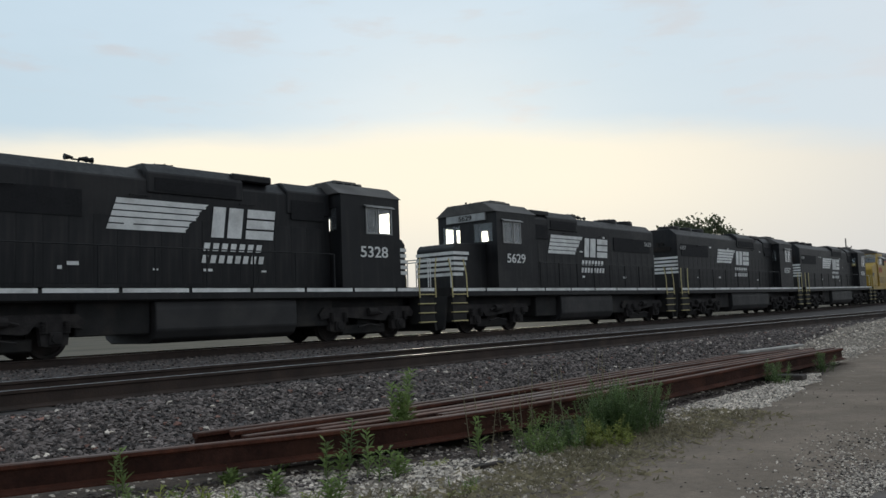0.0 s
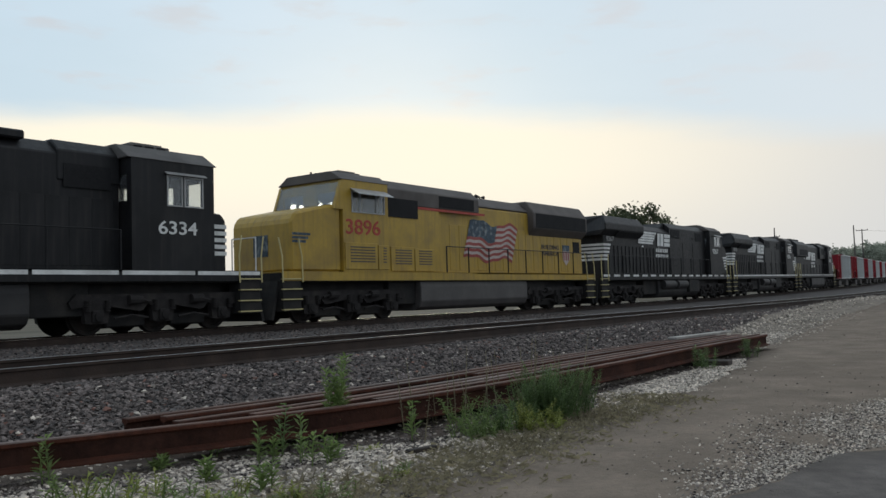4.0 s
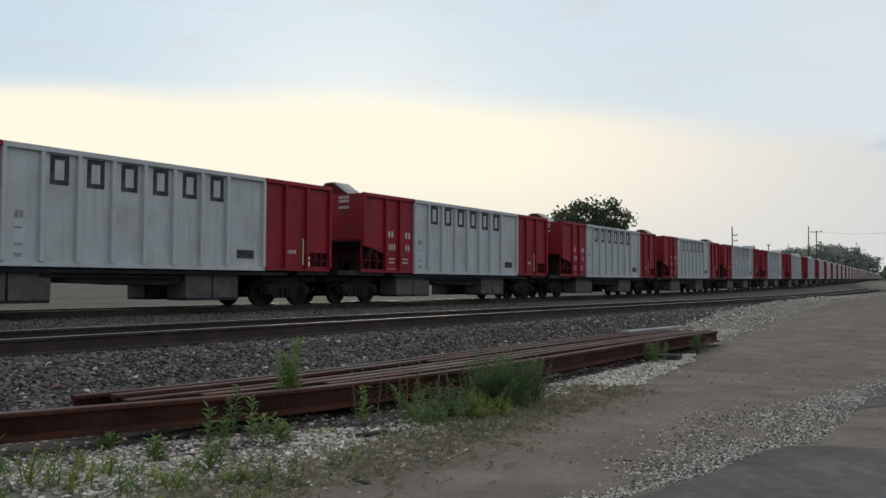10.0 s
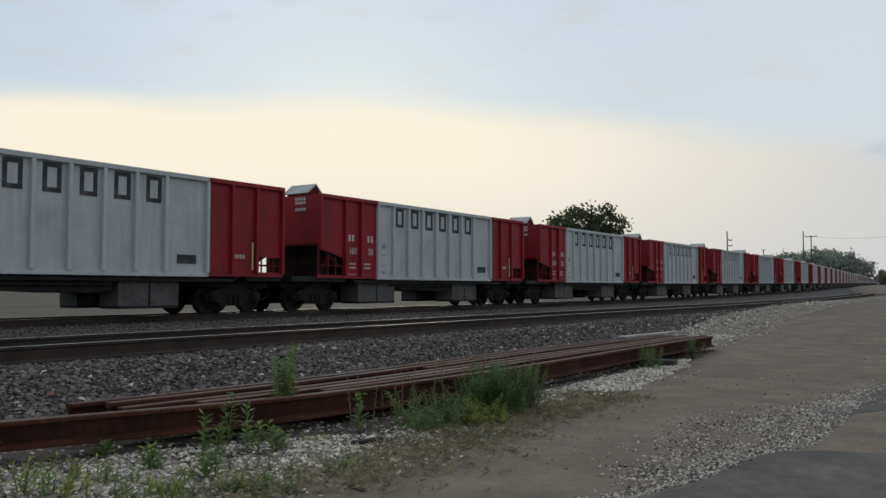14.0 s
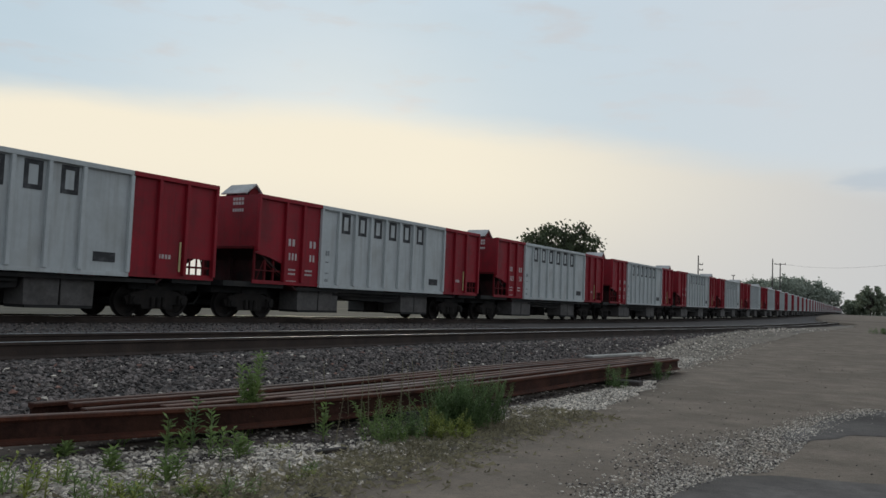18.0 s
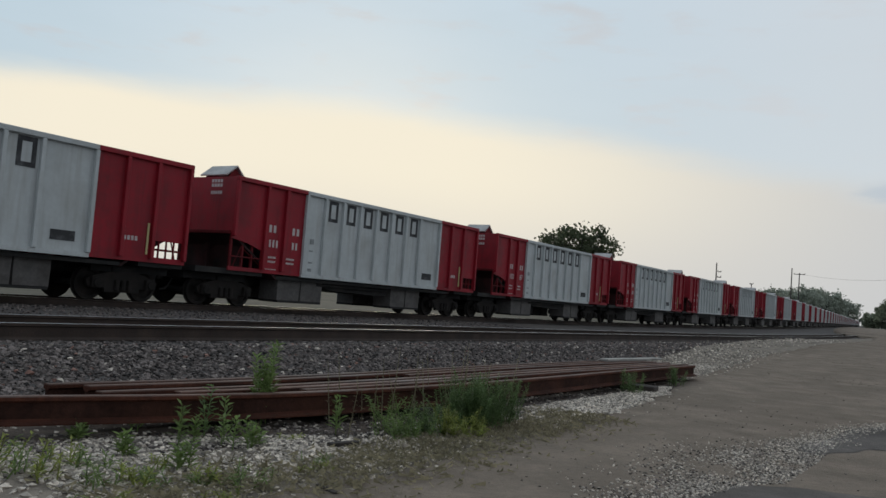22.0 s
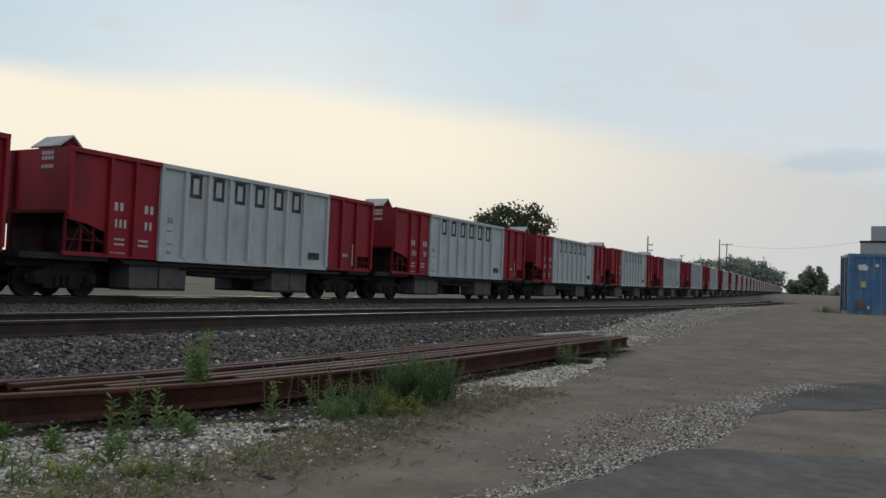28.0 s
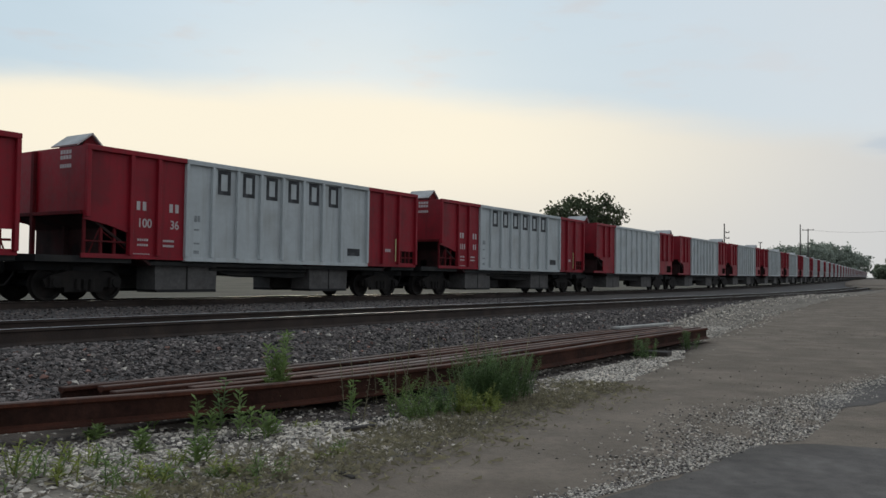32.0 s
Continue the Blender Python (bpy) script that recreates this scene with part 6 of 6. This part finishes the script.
weed(4.90, 4.90, 0.72, 7, 0.03, 11, "tall leafy green weed growing between the stacked rails", WEED, 80, 0.13, 0.012, lean=0.08, rise=(0.5, 1.5))
for i, (x, y, h) in enumerate(FRONT_WEEDS):
    weed(x, y + 0.03, h + 0.02, 2 if h > 0.2 else 3, 0.022, 12 + i, "slender green weed with lance leaves by the front rail", WEED if i != 4 else WEEDDARK, 28, 0.11, 0.0125, lean=0.09, rise=(0.4, 1.4))
for i, (x, y, h) in enumerate(LOW_WEEDS):
    weed(x, y, h * 1.3 + 0.02, 6, 0.06, 31 + i, "low green weed clump in pale gravel", (WEEDYEL, WEED)[i % 2], 13, 0.08, 0.008, lean=0.28, rise=(0.4, 1.4))
bushy = "dense feathery green bush of weeds by the rails"
for i, (x, y, h, n) in enumerate(((6.35, 3.98, 0.46, 44), (6.62, 3.94, 0.52, 52), (6.9, 3.86, 0.44, 40), (6.5, 3.8, 0.3, 36))):
    weed(x, y, h, n, 0.075, 18 + i, bushy, WEEDDARK, 64, 0.055, 0.0045, lean=0.27)
for i, (x, y, h, n) in enumerate(((5.55, 4.1, 0.34, 16), (5.75, 3.92, 0.26, 24), (5.42, 3.9, 0.2, 18))):
    weed(x, y, h, n, 0.075, 48 + i, "grey-green weed clump by the front rail", WEEDDARK if i % 2 else WEED, 34, 0.06, 0.006, lean=0.32)
for i, (x, y, h, n) in enumerate(((6.02, 3.86, 0.26, 14), (6.15, 3.72, 0.16, 16), (5.9, 3.7, 0.12, 16))):
    weed(x, y, h, n, 0.075, 54 + i, "yellow-green weed clump at the lane's edge", WEEDYEL, 28, 0.055, 0.008, lean=0.3)
weed(11.4, 4.30, 0.34, 16, 0.08, 21, "green weed by the end of the stack", WEEDDARK, 36, 0.08, 0.007, lean=0.25)
weed(13.4, 4.3, 0.32, 12, 0.08, 22, "green weed by the end of the stack", WEEDDARK, 30, 0.08, 0.007, lean=0.25)
rw = random.Random(40)
for i in range(26):
    weed(5.25 + i * 0.1 + rw.gauss(0, 0.08), 4.3 + rw.uniform(-0.15, 0.3), rw.uniform(0.45, 0.8), 1, 0.03, 60 + i, "dry straw-coloured weed stalk by the stack", WEEDDRY, 30, 0.04, 0.006, WEEDDRY, "dry_weed", lean=0.12)
for i in range(20):
    x = 4.8 + 3.4 * rw.random() ** 1.3
    weed(x, dirt_left(x) + rw.uniform(0.0, 0.45), rw.uniform(0.05, 0.13), 12, 0.13, 130 + i, "low straw-green grass tuft at the lane's edge", WEEDDRY, 12, 0.06, 0.0035, lean=0.5)
for i in range(16):
    weed(2.3 + rw.uniform(0, 2.6), 3.3 + rw.uniform(0, 1.5), rw.uniform(0.05, 0.12), 7, 0.06, 90 + i, "tiny weed tuft in pale gravel", (WEED, WEEDYEL, WEEDDRY)[i % 3], 12, 0.06, 0.005, lean=0.4)

# dry straw lying at the lane's edge
rs = random.Random(77)
vs, fs = [], []
for i in range(4200):
    x = 2.6 + 5.8 * rs.random() ** 1.2
    y = dirt_left(x) + rs.gauss(0.2, 0.28)
    a, L, w = rs.uniform(0, 6.28), rs.uniform(0.03, 0.09), rs.uniform(0.0015, 0.003)
    z = ground_z(x, y) + 0.018
    dx, dy, k = math.cos(a) * L, math.sin(a) * L, len(vs)
    px_, py_ = -math.sin(a) * w, math.cos(a) * w
    vs += [(x - px_, y - py_, z), (x + px_, y + py_, z), (x + dx + px_, y + dy + py_, z + rs.uniform(0, 0.035)), (x + dx - px_, y + dy - py_, z + rs.uniform(0, 0.035))]
    fs.append((k, k + 1, k + 2, k + 3))
straw = bpy.data.meshes.new("straw_litter")
straw.from_pydata(vs, [], fs)
straw.materials.append(WEEDDRY)
tagged(new("straw_litter", straw), "dry straw and dead grass scattered along the lane's edge", "straw", kind="stuff")

# ---- trees ----


def tree(x, y, z, h, crown_w, crown_h, clumps, leaves, leaf, seed, label, lean=0.0, round_=False, name="tree", leafmat=None):
    leafmat = leafmat or LEAF
    rnd = random.Random(seed)
    e = new(name)
    e.matrix_world = pose(x, y, z)
    tagged(e, label, "tree")
    bm = B()
    zc = h - crown_h * 0.5
    rod(bm, (0, 0, 0), (0.1, 0.05, (h - crown_h) * 0.7), h * 0.025, 10, h * 0.02)
    top = Vector((0.1, 0.05, (h - crown_h) * 0.7))
    rod(bm, top, (0.15, 0, h * 0.75), h * 0.02, 8, h * 0.006)
    centres = []
    for i in range(clumps):
        for _ in range(30):
            p = Vector((rnd.uniform(-1, 1), rnd.uniform(-1, 1), rnd.uniform(-1, 1)))
            if 0.25 < p.length < 1:
                break
        if not round_ and p.z < -0.3:
            p.z *= 0.6
        c = Vector((p.x * crown_w / 2, p.y * crown_w / 2, zc + p.z * crown_h / 2))
        centres.append(c)
        b = top.lerp(Vector((0.15, 0, h * 0.75)), rnd.uniform(0.0, 0.8))
        mid = b.lerp(c, 0.5) + Vector((0, 0, crown_h * 0.04))
        rod(bm, b, mid, h * 0.008, 5, h * 0.005)
        rod(bm, mid, c, h * 0.005, 5, h * 0.002)
    part("trunk", bm, BARK, e, "dark trunk and limbs")
    vs, fs = [], []
    for c in centres:
        r = crown_w * rnd.uniform(0.07, 0.13)
        for _ in range(leaves):
            q = Vector((rnd.gauss(0, 0.5), rnd.gauss(0, 0.5), rnd.gauss(0, 0.4))) * r + c
            n = Vector((rnd.uniform(-1, 1), rnd.uniform(-1, 1), rnd.uniform(-0.4, 1))).normalized()
            a = n.orthogonal().normalized()
            b = n.cross(a)
            s = leaf * rnd.uniform(0.6, 1.3)
            k = len(vs)
            vs += [tuple(q + a * s), tuple(q + b * s * 0.6), tuple(q - a * s), tuple(q - b * s * 0.6)]
            fs.append((k, k + 1, k + 2, k + 3))
    me = bpy.data.meshes.new("crown")
    me.from_pydata(vs, [], fs)
    me.materials.append(leafmat)
    part("crown", me, leafmat, e, "uneven dull green crown with gaps")
    return e


def at_bearing(deg, dist):
    return dist * math.cos(radians(deg)), dist * math.sin(radians(deg))


tx, ty = at_bearing(24.2, 125)
tree(tx, ty, -0.8 + rise(tx), 13.8, 11.4, 6.6, 95, 50, 0.25, 5, "broad open-crowned tree standing beyond the train")
rt = random.Random(12)
for b, d, h, w in ((12.4, 640, 23, 26), (11.5, 680, 26, 30), (10.6, 660, 26, 28), (9.75, 640, 29, 34), (8.9, 680, 28, 30), (8.15, 660, 26, 28), (7.4, 700, 22, 26),
                   (13.2, 680, 21, 26), (10.15, 720, 28, 30), (9.3, 720, 27, 28)):
    x, y = at_bearing(b, d)
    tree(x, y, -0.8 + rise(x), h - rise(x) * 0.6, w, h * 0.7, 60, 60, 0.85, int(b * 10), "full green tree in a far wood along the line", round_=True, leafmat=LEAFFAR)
for b, d, h, w in ((4.9, 400, 14.5, 9.5), (4.52, 405, 12.5, 7.0), (5.3, 410, 11.5, 7.0), (5.85, 430, 8.0, 9.0)):
    x, y = at_bearing(b, d)
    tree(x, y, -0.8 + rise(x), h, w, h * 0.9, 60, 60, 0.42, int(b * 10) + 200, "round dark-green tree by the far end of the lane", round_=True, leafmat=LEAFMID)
for i in range(60):
    b = 2 + i * 0.9
    if b < 6 or (i % 3 == 0 and (b < 28 or i % 2)):
        x, y = at_bearing(b, 620 + 40 * math.sin(i * 1.7))
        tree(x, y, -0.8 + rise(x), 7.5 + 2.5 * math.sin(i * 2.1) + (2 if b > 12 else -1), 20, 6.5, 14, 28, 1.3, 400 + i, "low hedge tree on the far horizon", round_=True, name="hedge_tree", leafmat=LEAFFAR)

# ---- poles and wires ----


def pole(x, y, h, arms, label):
    e = new("utility_pole")
    e.matrix_world = pose(x, y, -0.8 + rise(x))
    h -= rise(x)
    arms = [(z - rise(x), w, side) for z, w, side in arms]
    tagged(e, label, "utility pole", "poles along the line")
    part("shaft", rod(B(), (0, 0, 0), (0, 0, h), 0.17, 8, 0.11), POLE, e)
    for z, w, side in arms:
        a = part("crossarm", box(B(), -0.06, 0.06, -w / 2 - side, w / 2 - side, z - 0.08, z + 0.08), POLE, e)
        for k in (-0.45, 0.45):
            part("insulator", rod(B(), (0, k * w - side, z + 0.08), (0, k * w - side, z + 0.3), 0.07, 6), STEEL, a)
    return e


x, y = at_bearing(15.05, 175)
pole(x, y, 13.0, [(11.2, 0.7, 0.6), (10.1, 0.7, 0.6), (8.9, 0.7, 0.6)], "weathered wooden pole with short side brackets")
x, y = at_bearing(12.85, 240)
pole(x, y, 12.2, [(12.0, 0.9, 0)], "far weathered wooden pole")
x, y = at_bearing(10.5, 205)
pole(x, y, 14.6, [], "tall bare wooden pole above the far wood")
x, y = at_bearing(10.05, 215)
p2 = pole(x, y, 14.2, [(13.9, 2.6, 0)], "wooden pole with one crossarm")
wire = B()
x2, y2 = at_bearing(1.0, 150)
for k in range(16):
    u0, u1 = k / 16, (k + 1) / 16
    f = lambda u: (x + (x2 - x) * u, y + (y2 - y) * u, 13.2 - 2.6 * 4 * u * (1 - u) * 0.5 + -2.4 * u)
    rod(wire, f(u0), f(u1), 0.016, 4)
ob = new("overhead_wire", mesh_of("overhead_wire", wire, DARK))
tagged(ob, "thin dark overhead wire between poles", "wire")

# ---- blue container and the grey building behind it ----


def shipping_container(x, y, rz, L=6.06, W=2.44, H=2.59):
    e = new("shipping_container")
    z = ground_z(x, y)
    e.matrix_world = pose(x, y, z, 0, 0, rz)
    tagged(e, "scuffed blue corrugated steel container with rust patches on dirt", "container")
    for px_ in (0.0, L):
        for py in (0.0, W):
            part("corner_post", box(B(), px_ - 0.08, px_ + 0.08, py - 0.08, py + 0.08, 0, H), BLUE, e)
    for py in (0.0, W):
        for z0 in (0.0, H - 0.14):
            part("side_rail", box(B(), 0.08, L - 0.08, py - 0.06, py + 0.06, z0, z0 + 0.14), BLUE, e)
        bm = B()
        n = 22
        pts = []
        for i in range(n):
            a = 0.08 + (L - 0.16) * i / n
            w = (L - 0.16) / n
            pts += [(a, -0.02), (a + w * 0.3, -0.02), (a + w * 0.5, 0.025), (a + w * 0.8, 0.025)]
        pts.append((L - 0.08, -0.02))
        pts += [(q[0], q[1] + 0.01) for q in reversed(pts)]
        r0 = [bm.verts.new((q[0], py + q[1], 0.14)) for q in pts]
        r1 = [bm.verts.new((q[0], py + q[1], H - 0.14)) for q in pts]
        for i in range(len(pts)):
            j = (i + 1) % len(pts)
            bm.faces.new((r0[i], r0[j], r1[j], r1[i]))
        part("corrugated_side", bm, BLUE, e)
    for px_ in (0.0, L):
        part("end_frame", box(B(), px_ - 0.05, px_ + 0.05, 0.08, W - 0.08, H - 0.14, H), BLUE, e)
        part("end_frame", box(B(), px_ - 0.05, px_ + 0.05, 0.08, W - 0.08, 0, 0.14), BLUE, e)
        for k in range(2):
            d = part("door_leaf", box(B(), px_ - 0.03, px_ + 0.03, 0.09 + k * 1.14, 1.2 + k * 1.14, 0.15, H - 0.15, 0.01), BLUE, e)
            for q in (0.3, 0.8):
                part("lock_rod", rod(B(), (px_ - 0.06, 0.09 + k * 1.14 + q, 0.12), (px_ - 0.06, 0.09 + k * 1.14 + q, H - 0.12), 0.02, 6), STEEL, d)
    part("roof_sheet", box(B(), 0.05, L - 0.05, 0.05, W - 0.05, H - 0.03, H), BLUE, e)
    rnd = random.Random(9)
    for name, mat, label, px_, pz, rx_, rz_ in (("paint_patch", WHITE, "pale scraped paint patch", 0.5, 2.0, 0.26, 0.19), ("rust_patch", RUSTPATCH, "brown rust patch", 0.45, 0.42, 0.22, 0.26),
                                                ("paint_patch", WHITE, "pale scraped paint patch", 1.05, 2.1, 0.09, 0.11), ("paint_patch", WHITE, "pale scraped paint patch", 0.72, 0.3, 0.06, 0.1)):
        pts = []
        for k in range(14):
            r = rnd.uniform(0.6, 1.0)
            pts.append((px_ + rx_ * r * math.cos(k * 0.4488), pz + rz_ * r * math.sin(k * 0.4488)))
        part(name, prism(B(), pts, -0.046, -0.04), mat, e, label)
    part("sign_plate", box(B(), 0.42, 0.62, -0.048, -0.038, 1.15, 1.4), YRAIL, e, "small yellow sign plate")
    return e


cx, cy = at_bearing(2.95, 40.0)
shipping_container(cx, cy, -80)
for i, (dx, dy) in enumerate(((-0.6, 0.5), (-0.3, 1.1), (-1.1, 0.9), (-0.5, -0.4))):
    weed(cx + dx, cy + dy, 0.32, 14, 0.22, 170 + i, "green weeds at the foot of the container", WEEDDARK, 22, 0.12, 0.012, lean=0.3)
bl = new("grey_building")
bl.matrix_world = pose(75, 3.05, -0.6)
tagged(bl, "plain grey concrete building stepped at its roof", "building")
part("wall", box(B(), 0, 14, -14, 0, 0, 6.15, 0.02), CONCRETE, bl, "grey concrete lower block")
part("upper_block", box(B(), 0.2, 13, -14, -0.75, 6.15, 7.35, 0.02), CONCRETE, bl, "grey concrete upper block")
part("roof_edge", box(B(), -0.1, 14.1, -14.1, 0.06, 6.02, 6.15), STEEL, bl)


# ---- what moves ----
SPEED, START = 16.9, 22.52 + 16.9 * 9
# small changes of pace, metres ahead of an even roll
PACE = [(0, 0.0), (9, -0.1), (10.5, -0.28), (14, -0.28), (17, -0.32), (18.5, 0.1), (20, 0.17), (23, 0.17), (26, -0.12), (30, -0.12), (32, -0.03)]


def pace(t):
    for (a, p), (b, q) in zip(PACE, PACE[1:]):
        if a <= t <= b:
            return p + (q - p) * (t - a) / (b - a)
    return 0.0


def motions():
    """The whole train rolls along the line at a nearly even speed."""
    for ob, mid, turned in TRAIN:
        rows = []
        for k in range(-2, 35):
            t = float(k)
            x, y, a = track(mid + START - SPEED * t + pace(t))
            climb = -math.degrees(math.atan((rise(x + 4) - rise(x - 4)) / 8))
            rows.append((t, pose(x, y, rise(x), 0, -climb if turned else climb, math.degrees(a) + (180 if turned else 0))))
        walk(ob, rows)


motions()
